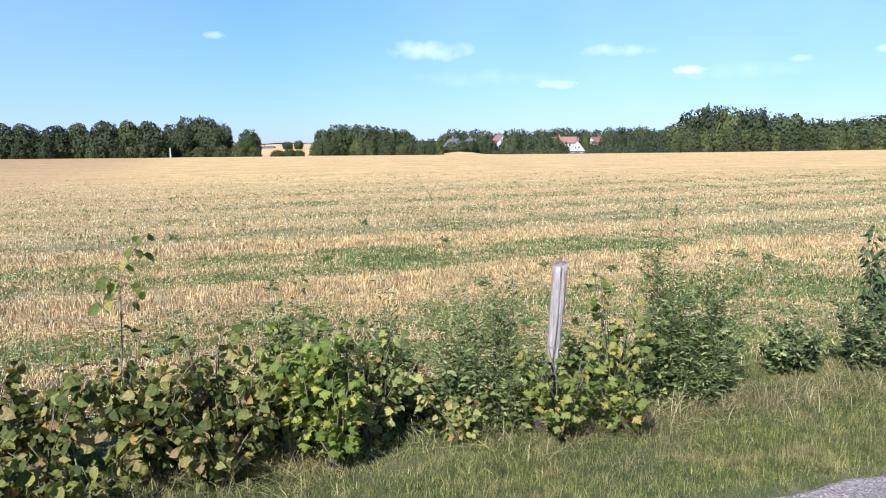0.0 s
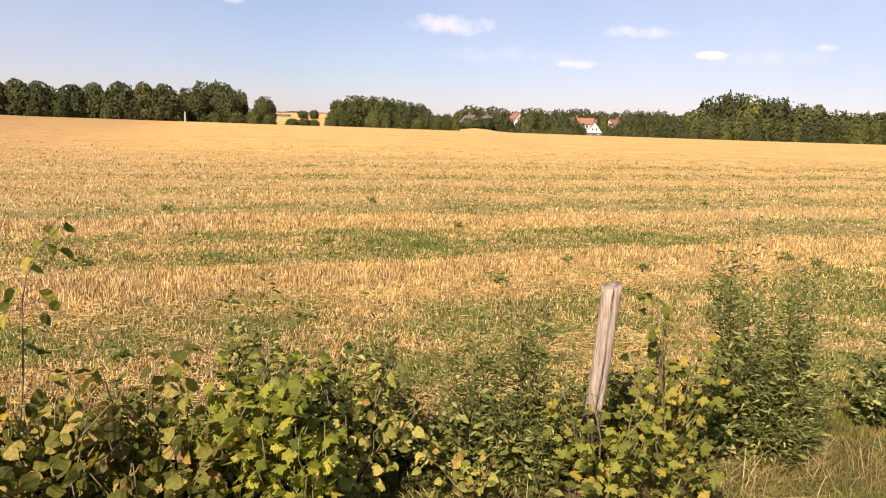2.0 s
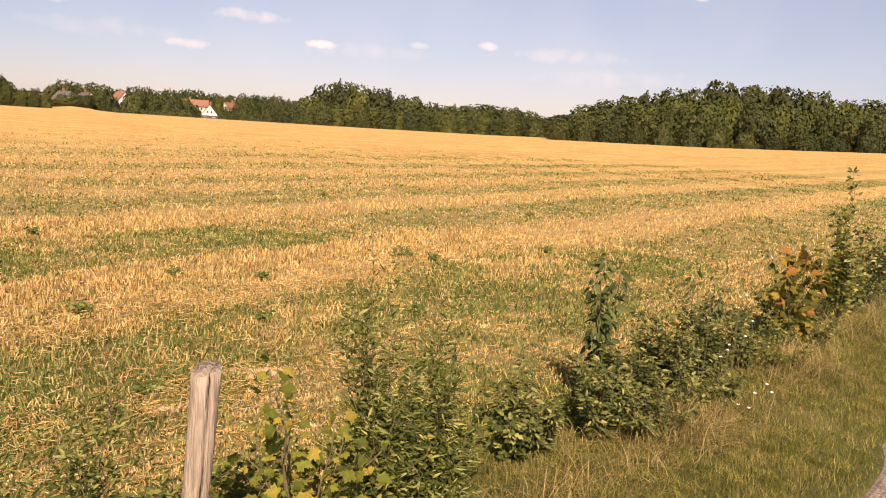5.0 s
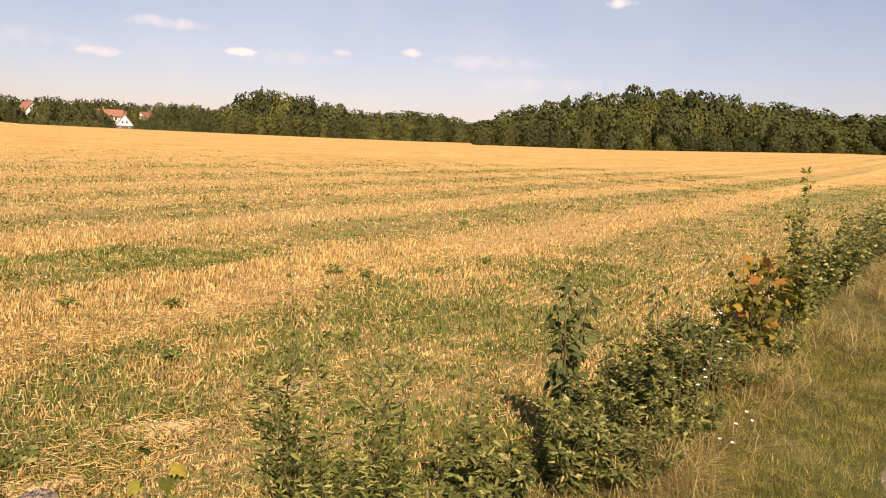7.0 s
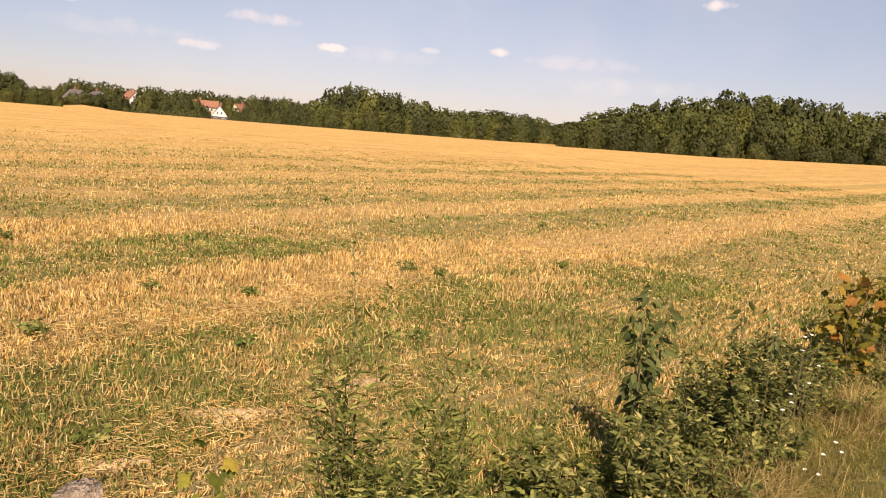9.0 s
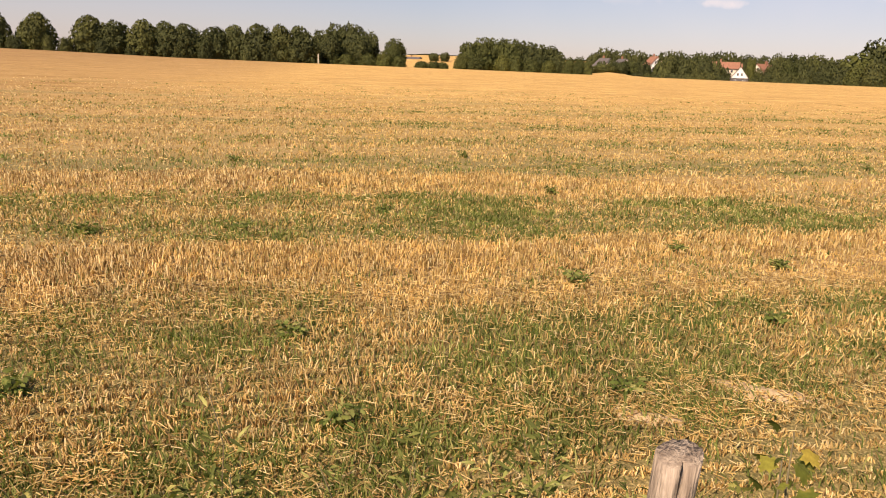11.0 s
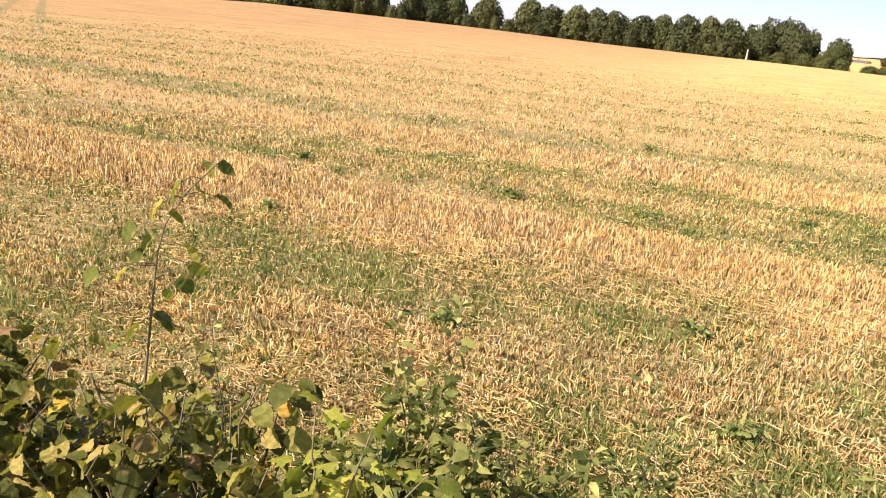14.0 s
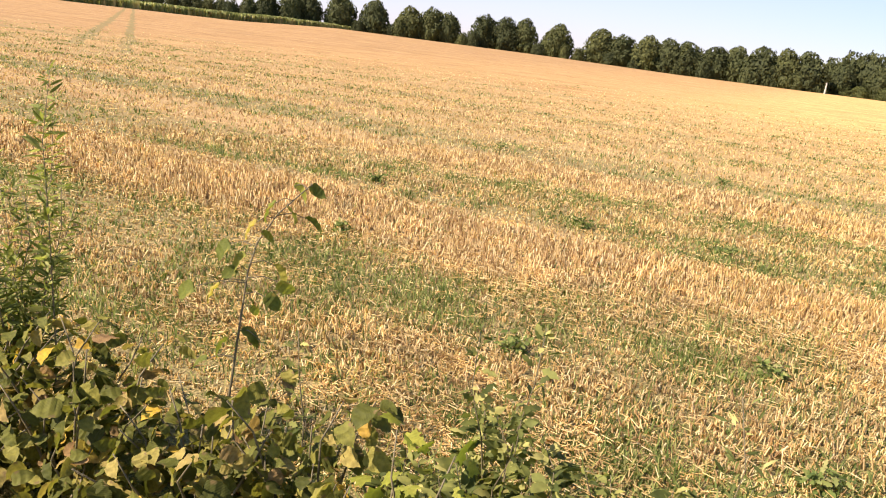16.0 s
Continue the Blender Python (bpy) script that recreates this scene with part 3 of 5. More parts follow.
def crown_mesh(seed, mat, shape, cards=2600):
    """A crown one metre high and one metre wide: boughs of many small bent leaf clumps, with gaps between the boughs."""
    rng = np.random.default_rng(seed)
    P, N = [], []
    boughs = 46
    for i in range(boughs):
        z = 0.04 + 0.9 * (i + rng.random()) / boughs
        a = i * 2.4 + rng.uniform(-0.5, 0.5)
        k = rng.uniform(0.76, 0.83) if shape == "cone" else rng.uniform(0.68, 0.84)
        c = np.array(crown_point(shape, z, a, seed, k))
        r = rng.uniform(0.11, 0.18) * (0.55 + crown_radius(shape, z))
        m = max(12, int(cards * (r / 0.145) ** 2 / boughs))
        w = rng.normal(size=(m, 3))
        w /= np.linalg.norm(w, axis=1)[:, None]
        out = c - np.array((0, 0, 0.3))
        out /= max(np.linalg.norm(out), 1e-6)
        w = np.where((w @ out < -0.25)[:, None], -w, w)
        P.append(c + w * (r * rng.uniform(0.8, 1.0, m) * (1 + 0.14 * np.sin(w[:, 0] * 9 + i) * np.cos(w[:, 2] * 7)))[:, None] * (1.0, 1.0, 0.85))
        N.append(w + rng.normal(0, 0.27, (m, 3)))
    # an even cover of leaf clumps between the boughs
    for i in range(int(cards * 0.55)):
        z, a, k = 0.97 * rng.random(), rng.uniform(0, 2 * math.pi), rng.uniform(0.84, 0.9)
        p = crown_point(shape, z, a, seed, k)
        q = (crown_point(shape, z, a + 0.12, seed, k) - p).cross(crown_point(shape, min(z + 0.04, 1.0), a, seed, k) - p)
        q = q.normalized() if q.length > 1e-7 else Vector((0, 0, 1))
        P.append(np.array([tuple(p)]))
        N.append(np.array([tuple(q)]) + rng.normal(0, 0.3, (1, 3)))
    pos, nn = np.vstack(P), np.vstack(N)
    n = len(pos)
    nn /= np.linalg.norm(nn, axis=1)[:, None]
    t1 = np.cross(nn, rng.normal(size=(n, 3)))
    t1 /= np.linalg.norm(t1, axis=1)[:, None]
    t2 = np.cross(nn, t1)
    sz = rng.uniform(0.018, 0.035, n)[:, None]
    tv = np.array([(-1, -0.5, 0), (0.6, -0.9, 0.15), (1, 0.55, -0.1), (-0.45, 0.9, 0.2)], float)
    tf = np.array([(0, 1, 2), (0, 2, 3)])
    V, F = strew(tv, tf, pos, t1 * sz, t2 * sz, nn * sz)
    # dense inner foliage
    cv, cf, na, nz = [], [], 22, 13
    for j in range(nz + 1):
        for i in range(na):
            cv.append(tuple(crown_point(shape, 0.02 + 0.94 * j / nz, 2 * math.pi * i / na, seed, 0.74 + 0.08 * noise.noise(Vector((i * 0.9, j * 0.8, seed))))))
    for j in range(nz):
        for i in range(na):
            q = (j * na + i, j * na + (i + 1) % na, (j + 1) * na + (i + 1) % na, (j + 1) * na + i)
            cf += [(q[0], q[1], q[2]), (q[0], q[2], q[3])]
    V = np.vstack([V, np.array(cv)])
    V[:, :2] *= 0.5 / np.percentile(np.hypot(V[:, 0], V[:, 1]), 97)
    lo, hi = np.percentile(V[:, 2], 0.5), np.percentile(V[:, 2], 99.3)
    V[:, 2] = (V[:, 2] - lo) / (hi - lo)
    return tri_mesh("crown", V, np.vstack([F, np.array(cf) + n * 4]), mat)


def tube(path, radii, sides=6):
    """Points and faces of a tapering tube along a path."""
    V, F = [], []
    for i, (p, r) in enumerate(zip(path, radii)):
        p = Vector(p)
        q = Vector(path[min(i + 1, len(path) - 1)]) - Vector(path[max(i - 1, 0)])
        q = q.normalized() if q.length > 1e-9 else Vector((0, 0, 1))
        a = q.orthogonal().normalized()
        b = q.cross(a)
        for k in range(sides):
            t = 2 * math.pi * k / sides
            V.append(tuple(p + (a * math.cos(t) + b * math.sin(t)) * r))
    for i in range(len(path) - 1):
        F += [(i * sides + k, i * sides + (k + 1) % sides, (i + 1) * sides + (k + 1) % sides, (i + 1) * sides + k) for k in range(sides)]
    F.append(tuple(range(sides))[::-1])
    F.append(tuple((len(path) - 1) * sides + k for k in range(sides)))
    return V, F


def trunk_mesh(seed):
    rng = random.Random(seed)
    V, F = tube([(0, 0, -0.04), (0.01, 0, 0.15), (-0.01, 0.01, 0.4), (0, 0, 0.7)], [0.035, 0.026, 0.02, 0.008])
    for _ in range(5):
        a, z = rng.uniform(0, 6.28), rng.uniform(0.14, 0.4)
        v, f = tube([(0, 0, z), (0.12 * math.cos(a), 0.12 * math.sin(a), z + 0.12), (0.26 * math.cos(a), 0.26 * math.sin(a), z + 0.24)], [0.014, 0.009, 0.004], 4)
        F += [tuple(len(V) + i for i in q) for q in f]
        V += v
    me = bpy.data.meshes.new("trunk")
    me.from_pydata(V, [], F)
    me.materials.append(M_BARK)
    return me


CROWNS = {k: [crown_mesh(i * 7 + j, mat, shape, cards) for j in range(4)] for i, (k, mat, shape, cards) in enumerate((
    ("round", M_TREE, "round", 1350), ("cone", M_TREE, "cone", 1350), ("bush", M_TREE, "bush", 950),
    ("round_l", M_TREE_L, "round", 1350), ("bush_l", M_TREE_L, "bush", 950)))}
TRUNKS = [trunk_mesh(i) for i in range(3)]
tree_rng = random.Random(11)


def polar(az, r):
    return 0.5 + r * math.sin(radians(az)), 3.9 + r * math.cos(radians(az))


def tree(az, r, top_el, width, kind, name="tree", label="", group="", lift=0.02):
    """A tree whose top stands at elevation top_el seen from the lane, width metres across."""
    x, y = polar(az, r)
    z = float(height(x, y)) - 0.15
    h = 1.58 + r * math.tan(radians(top_el)) - z
    e = thing(name, x, y, z, label, "tree" if name == "tree" else "shrub", group)
    e.rotation_euler = (0, 0, tree_rng.uniform(0, 6.28))
    c = new("crown", tree_rng.choice(CROWNS[kind]))
    c.parent = e
    c.location = (0, 0, h * (lift - 0.12))
    wide = tree_rng.uniform(0.88, 1.14)
    c.scale = (width * wide, width * (2.02 - wide), h * (1.12 - lift))
    t = new("trunk", tree_rng.choice(TRUNKS))
    t.parent = e
    t.scale = (h, h, h)
    return e


AVENUE = [(-61.4, 1.3, 5), (-60.1, 1.85, 6.5), (-58.4, 1.86, 7), (-57.2, 2.1, 6.5), (-54.9, 2.15, 8), (-52.4, 2.08, 8), (-49.8, 1.95, 8), (-48.2, 2.03, 7.5), (-47.0, 1.84, 7),
          (-44.2, 1.98, 8), (-42.7, 2.0, 7.5), (-41.3, 2.07, 7.5), (-38.8, 1.95, 8.5), (-35.7, 1.95, 8), (-34.1, 1.68, 7.5), (-32.3, 1.86, 8),
          (-30.8, 1.8, 8), (-29.5, 1.72, 8), (-27.6, 1.6, 8.5), (-26.2, 1.78, 8), (-24.5, 1.92, 8.5), (-23.0, 1.96, 8), (-21.6, 1.9, 8.5)]
for a_az, a_el, a_w in AVENUE:
    tree(a_az, 232 + tree_rng.uniform(-1.5, 1.5), a_el + 0.3, a_w * (1.2 if a_az < -37 else 1.34), "cone", label="dark green round-headed avenue tree beside the stubble field", group="avenue trees")
for a_az, a_el, a_w in ((-62.6, 1.2, 6), (-53.5, 0.9, 5), (-51.2, 0.9, 4.5), (-50.6, 1.3, 5), (-45.8, 0.9, 4.5), (-45.1, 1.1, 5), (-40.2, 0.8, 4.5), (-37.2, 0.78, 4), (-38.2, 0.9, 4), (-33.0, 0.9, 5), (-30.0, 1.0, 5), (-28.2, 1.1, 6), (-25.3, 1.2, 6), (-23.8, 1.2, 6), (-22.2, 1.0, 6), (-34.9, 0.8, 5)):
    tree(a_az, 228, a_el, a_w, "bush", name="bush", label="green bush growing between the avenue trees", group="avenue bushes")
for a_az in np.arange(-66.5, -62.5, 0.8):
    tree(float(a_az), 300, 1.15 + tree_rng.uniform(-0.1, 0.1), 6.5, "cone", label="distant dark avenue tree behind the maize", group="avenue trees")
for a_az in np.arange(-82, -66.5, 1.3):
    tree(float(a_az), 310, 1.1 + tree_rng.uniform(-0.15, 0.15), 8, "round", label="distant dark tree behind the maize", group="trees behind the maize")

# dark group at the end of the avenue
for a_az, a_el, a_w, a_r in ((-19.9, 2.05, 8, 244), (-18.9, 2.5, 9, 247), (-17.7, 2.55, 9.5, 245), (-16.6, 2.1, 8, 246), (-19.4, 1.6, 8, 240), (-17.2, 1.7, 8, 241)):
    tree(a_az, a_r, a_el, a_w, "round", label="large dark green tree at the edge of the field", group="dark tree group")
tree(-14.6, 243, 1.62, 6.5, "round_l", label="small olive green tree beside the dark trees")
for a_az, a_el, a_w in ((-21.4, 0.6, 5), (-19.1, 0.35, 5), (-18.2, 0.4, 6), (-16.6, 0.5, 6), (-15.4, 0.7, 6), (-14.3, 0.4, 5), (-12.6, 0.12, 5), (-11.7, 0.15, 5), (-11.0, 0.1, 4)):
    tree(a_az, 238, a_el, a_w, "bush_l", name="bush", label="low green bush at the field edge", group="field edge bushes")

# lighter clump in the middle
for a_az, a_el, a_w, a_r in ((-9.0, 1.55, 9, 272), (-8.1, 1.92, 10, 274), (-7.0, 1.9, 10, 276), (-5.9, 1.88, 10, 274), (-4.9, 1.75, 10, 276), (-3.9, 1.6, 9, 273), (-3.0, 1.5, 8, 274), (-2.5, 1.1, 6, 272)):
    tree(a_az, a_r, a_el, a_w, "round_l" if a_az < -5 else "round", label="broad green tree in a dense clump at the field edge", group="tree clump")
for a_az, a_el, a_w in ((-9.6, 0.7, 6), (-8.6, 0.6, 7), (-6.5, 0.75, 7), (-5.6, 0.8, 6), (-4.4, 0.5, 7), (-3.1, 0.5, 6), (-1.6, 0.75, 5), (-0.9, 0.82, 5.5), (-0.3, 0.6, 4.5)):
    tree(a_az, 266, a_el, a_w, "bush_l", name="bush", label="green bush in front of the tree clump", group="clump bushes")

# village trees
for i in range(34):
    a_az = 0.6 + i * 0.5 + tree_rng.uniform(-0.15, 0.15)
    if 8.7 < a_az < 12.2 or 3.9 < a_az < 4.85:
        continue
    low = 4.6 < a_az < 9.0
    tree(a_az, 318 + tree_rng.uniform(-8, 8), (0.95 if low else 0.62) + tree_rng.uniform(-0.15, 0.2) + (0.35 if a_az > 12 else 0) - (0.35 if a_az < 1.7 else 0), tree_rng.uniform(7, 10),
         tree_rng.choice(["round", "round", "round_l", "bush"]), label="green village tree in front of the houses", group="village trees")
for i in range(26):
    a_az = 0.2 + i * 0.62
    tree(a_az, 420 + tree_rng.uniform(-20, 20), 1.25 + tree_rng.uniform(-0.2, 0.2), tree_rng.uniform(9, 13), "round", label="dark tree behind the village roofs", group="trees behind the village")
for i in range(22):
    a_az = 3.4 + i * 0.62
    if 9.4 < a_az < 11.2:
        continue
    tree(a_az, 300, -0.1 + tree_rng.uniform(-0.1, 0.15) + (0.25 if a_az > 12 else 0), tree_rng.uniform(6, 8), "bush", name="bush", label="green hedge bush below the village", group="village hedge")

# wood with a domed top, and the low wood beside it
WOOD_EL = ([17.0, 17.6, 18.5, 20.0, 21.5, 23.5, 25.3, 26.3, 28.0, 31.2, 33.5, 35.4], [0.9, 1.5, 2.35, 2.85, 2.65, 2.3, 2.0, 1.6, 1.55, 1.8, 1.55, 1.25])
for a_az in np.arange(17.6, 36.4, 1.25):
    el = float(np.interp(a_az, *WOOD_EL))
    tree(float(a_az), 308 + tree_rng.uniform(-8, 8), el + tree_rng.uniform(-0.12, 0.1), tree_rng.uniform(13, 19), tree_rng.choice(["round", "round", "round_l"]), label="broad dark green tree in the wood behind the field", group="far wood trees")
for a_az in np.arange(16.6, 36.8, 0.95):
    el = float(np.interp(a_az, *WOOD_EL))
    tree(float(a_az), 288 + tree_rng.uniform(-5, 5), min(0.95, el * 0.62) + tree_rng.uniform(-0.15, 0.2), tree_rng.uniform(8, 10), tree_rng.choice(["bush", "bush_l"]), name="bush", label="green bush along the edge of the far wood", group="far wood edge bushes")

# tall wood
WOOD2_EL = ([36.8, 38.0, 40.2, 43.0, 46.0, 48.0, 50.0, 52.0, 54.0, 55.5, 57.5, 59.5, 61.0, 64.0, 72.0], [1.6, 2.2, 2.95, 3.5, 4.1, 4.6, 4.4, 4.4, 4.0, 3.6, 3.65, 3.4, 2.9, 3.0, 2.6])
for a_az in np.arange(37.2, 72, 1.5):
    el = float(np.interp(a_az, *WOOD2_EL)) - 0.3
    tree(float(a_az), 236 + tree_rng.uniform(-4, 4), el + tree_rng.uniform(-0.15, 0.08), tree_rng.uniform(13, 18), tree_rng.choice(["round", "round", "round_l"]), label="tall dense dark green tree in the wood beside the field", group="tall wood trees")
for a_az in np.arange(36.6, 70, 1.5):
    el = float(np.interp(a_az, *WOOD2_EL))
    tree(float(a_az), 222 + tree_rng.uniform(-3, 3), el * 0.66 + tree_rng.uniform(-0.25, 0.2), tree_rng.uniform(8, 12), tree_rng.choice(["round", "round", "round_l"]), label="green tree at the front of the tall wood", group="tall wood front trees")
for a_az in np.arange(36.4, 70, 1.9):
    tree(float(a_az), 213, 1.0 + tree_rng.uniform(-0.3, 0.3), tree_rng.uniform(6, 8), "bush", name="bush", label="dark green bush under the tall wood", group="tall wood bushes")

# far skyline
for i in range(17):
    a_az = -16 + i * 1.0
    tree(a_az, 760 + tree_rng.uniform(-40, 40), 0.55 + tree_rng.uniform(-0.12, 0.12), tree_rng.uniform(20, 32), "bush", label="distant dark tree on the skyline", group="skyline trees")
for a_az, a_el in ((-11.7, 0.72), (-10.9, 0.8)):
    tree(a_az, 620, a_el, 9, "round", label="lone distant round tree beyond the field", group="lone distant trees")


# ---------------------------------------------------------------- village houses
def box_bm(cx, cy, cz, sx, sy, sz, bev=0.0):
    bm = bmesh.new()
    bmesh.ops.create_cube(bm, size=1.0, matrix=Matrix.Translation((cx, cy, cz)) @ Matrix.Diagonal((sx, sy, sz, 1)))
    if bev:
        bmesh.ops.bevel(bm, geom=bm.edges[:], offset=bev, segments=1, affect="EDGES")
    return bm


def house(az, r, eave_z, ridge_z, width, length, turn, wall_mat, roof_mat, label, gable_mat=None):
    """A pitched-roof house; its gable looks along its own -y."""
    x, y = polar(az, r)
    z = float(height(x, y)) - 0.2
    e = thing("house", x, y, z, label, "house", "village houses")
    e.rotation_euler = (0, 0, radians(turn))
    he, hr = eave_z - z, ridge_z - z
    w, ln = width / 2, length / 2
    part("wall", box_bm(0, 0, he / 2, width - 0.3, length, he), wall_mat, e)
    for sgn in (-1, 1):
        y0, y1 = sgn * (ln - 0.3), sgn * ln
        V = [(-w + 0.15, y0, he), (w - 0.15, y0, he), (0, y0, hr - 0.2), (-w + 0.15, y1, he), (w - 0.15, y1, he), (0, y1, hr - 0.2)]
        mesh_obj("gable_wall", V, [(0, 1, 2), (5, 4, 3), (0, 3, 4, 1), (1, 4, 5, 2), (2, 5, 3, 0)], gable_mat or wall_mat, e)
    V = []
    for yy in (-ln - 0.35, ln + 0.35):
        V += [(-w - 0.3, yy, he - 0.25), (0, yy, hr), (w + 0.3, yy, he - 0.25), (w + 0.3, yy, he - 0.5), (0, yy, hr - 0.28), (-w - 0.3, yy, he - 0.5)]
    roof = mesh_obj("roof", V, [(0, 1, 7, 6), (1, 2, 8, 7), (2, 3, 9, 8), (3, 4, 10, 9), (4, 5, 11, 10), (5, 0, 6, 11), (5, 4, 1, 0), (4, 3, 2, 1), (6, 7, 10, 11), (7, 8, 9, 10)], roof_mat, e)
    ch = part("chimney", box_bm(0.4, ln * 0.4, hr + 0.3, 0.7, 0.7, 1.6), M_TILE, roof)
    for wx in (-0.75, 0.75):
        for wy in (-ln,):
            win = part("window", box_bm(wx, wy - 0.03, he + (hr - he) * 0.3, 0.8, 0.12, 1.2), M_RENDER, e)
            part("pane", box_bm(wx, wy - 0.1, he + (hr - he) * 0.3, 0.62, 0.04, 1.0), M_GLASS, win)
    for wx in (-w * 0.5, w * 0.5):
        win = part("window", box_bm(wx, -ln - 0.03, he - 1.3, 1.0, 0.12, 1.3), M_RENDER, e)
        part("pane", box_bm(wx, -ln - 0.1, he - 1.3, 0.8, 0.04, 1.1), M_GLASS, win)
    for sx in (-1, 1):
        for wy in (-ln * 0.5, 0, ln * 0.5):
            win = part("window", box_bm(sx * (w - 0.12), wy, he - 1.4, 0.12, 1.0, 1.3), M_RENDER, e)
            part("pane", box_bm(sx * (w - 0.05), wy, he - 1.4, 0.04, 0.8, 1.1), M_GLASS, win)
    return e


house(10.3, 330, 0.1, 4.7, 6.8, 11, -10, M_BOARD, M_SLATE, "house with a white triangular gable over dark boarding", M_RENDER)
tree(8.75, 322, 0.42, 5.5, "round", label="green village tree in front of the houses", group="village trees")
tree(9.05, 334, 0.55, 4.2, "round", label="green village tree in front of the houses", group="village trees")
tree(11.35, 322, 0.05, 4.0, "round_l", label="green village tree in front of the houses", group="village trees")
for a_az, a_el, a_w in ((8.55, 0.62, 6), (9.35, 0.38, 5), (11.5, 0.42, 5), (11.95, 0.35, 5), (12.4, 0.6, 6), (4.0, 0.55, 6), (4.75, 0.45, 5), (0.7, 0.55, 6), (1.5, 0.7, 6), (2.6, 0.7, 7)):
    tree(a_az, 333 if a_az < 5 else 341, a_el, a_w, "round", label="green village tree in front of the houses", group="village trees")
house(9.3, 352, 4.1, 6.6, 8, 11, 80, M_CREAM, M_TILE, "cream house with an orange-red tiled roof")
tree(10.98, 340, 1.1, 4.6, "round_l", label="green village tree between two houses", group="village trees")
house(11.7, 350, 3.0, 6.2, 6.5, 9, -40, M_CREAM, M_TILE, "white house with a red tiled roof")
house(12.3, 362, 3.8, 6.0, 8, 11, 70, M_RENDER, M_TILE, "white house under a low red roof")
house(4.4, 338, 4.0, 7.7, 6.5, 9, 15, M_RENDER, M_TILE, "white house with a pinkish red roof among trees")
house(0.92, 352, 3.2, 6.5, 7, 9, 30, M_CREAM, M_SLATE, "cream house with a dark roof among trees")
house(2.2, 380, 4.4, 6.9, 7, 9, 20, M_RENDER, M_SLATE, "long pale house with a dark grey roof")
house(-13.2, 640, 4.6, 6.2, 8, 12, 80, M_BOARD, M_SLATE, "long dark barn beyond the field")


# ---------------------------------------------------------------- marker post at the far edge
def far_marker():
    x, y = polar(-20.25, 224)
    z = float(height(x, y))
    e = thing("marker_post", x, y, z - 0.1, "tall pale concrete marker post at the field edge", "post")
    bm = box_bm(0, 0, 1.4, 0.38, 0.34, 2.8, 0.05)
    for v in bm.verts:
        if v.co.z > 1.6:
            v.co.x *= 0.8
            v.co.y *= 0.8
    part("shaft", bm, M_CONCRETE, e)
    part("cap", box_bm(0, 0, 2.83, 0.38, 0.34, 0.12, 0.04), M_CONCRETE, e)


far_marker()


# ---------------------------------------------------------------- maize strip
def maize():
    rng = np.random.default_rng(21)
    n = 9000
    az = np.radians(rng.uniform(-86, -53.6, n))
    near = np.interp(np.degrees(az), [-86, -62, -55, -53.6], [205, 215, 226, 231])
    r = near + rng.exponential(7, n)
    x, y = 0.5 + r * np.sin(az), 3.9 + r * np.cos(az)
    z = height(x, y)
    h = rng.uniform(1.7, 2.3, n) * np.interp(np.degrees(az), [-60, -54], [1.0, 0.5])
    a = rng.uniform(0, 6.28, n)
    tv = np.array([(-0.12, 0, 0), (0.12, 0, 0), (0.16, 0.1, 0.55), (-0.18, -0.05, 0.6), (0.05, 0.12, 1.0), (-0.3, 0.1, 0.35), (0.3, -0.1, 0.4), (0.32, 0.15, 0.75), (-0.3, -0.1, 0.8)], float)
    tf = np.array([(0, 1, 2), (0, 2, 3), (3, 2, 4), (0, 3, 5), (1, 6, 2), (2, 7, 4), (3, 4, 8)])
    one = np.ones(n)
    ax = np.stack([np.cos(a), np.sin(a), 0 * one], 1) * 1.6
    ay = np.stack([-np.sin(a), np.cos(a), 0 * one], 1) * 1.6
    V, F = strew(tv, tf, np.stack([x, y, z - 0.05], 1), ax, ay, np.stack([0 * one, 0 * one, h], 1))
    tagged(new("maize", tri_mesh("maize", V, F, M_MAIZE)), "strip of tall pale green maize behind the stubble", "maize", kind="stuff")


maize()


# ---------------------------------------------------------------- leaf shapes (unit length along +y, base at the origin)
def leaf_fan(outline, fold=0.12, droop=0.18):
    """A leaf from its outline (right side, base to tip), folded along the midrib and bent down to the tip."""
    n = len(outline)
    V, F = [], []
    for x, y in outline:
        V.append((0.0, y, -droop * y * y))
    for sgn in (1, -1):
        b = len(V)
        for x, y in outline:
            V.append((sgn * x, y, abs(x) * fold * 2 - droop * y * y - 0.25 * x * x))
        for i in range(n - 1):
            q = (i, b + i, b + i + 1, i + 1) if sgn > 0 else (i, i + 1, b + i + 1, b + i)
            F += [(q[0], q[1], q[2]), (q[0], q[2], q[3])]
    V, F = np.array(V), np.array(F)
    area = np.linalg.norm(np.cross(V[F[:, 1]] - V[F[:, 0]], V[F[:, 2]] - V[F[:, 0]]), axis=1)
    return V, F[area > 1e-6]


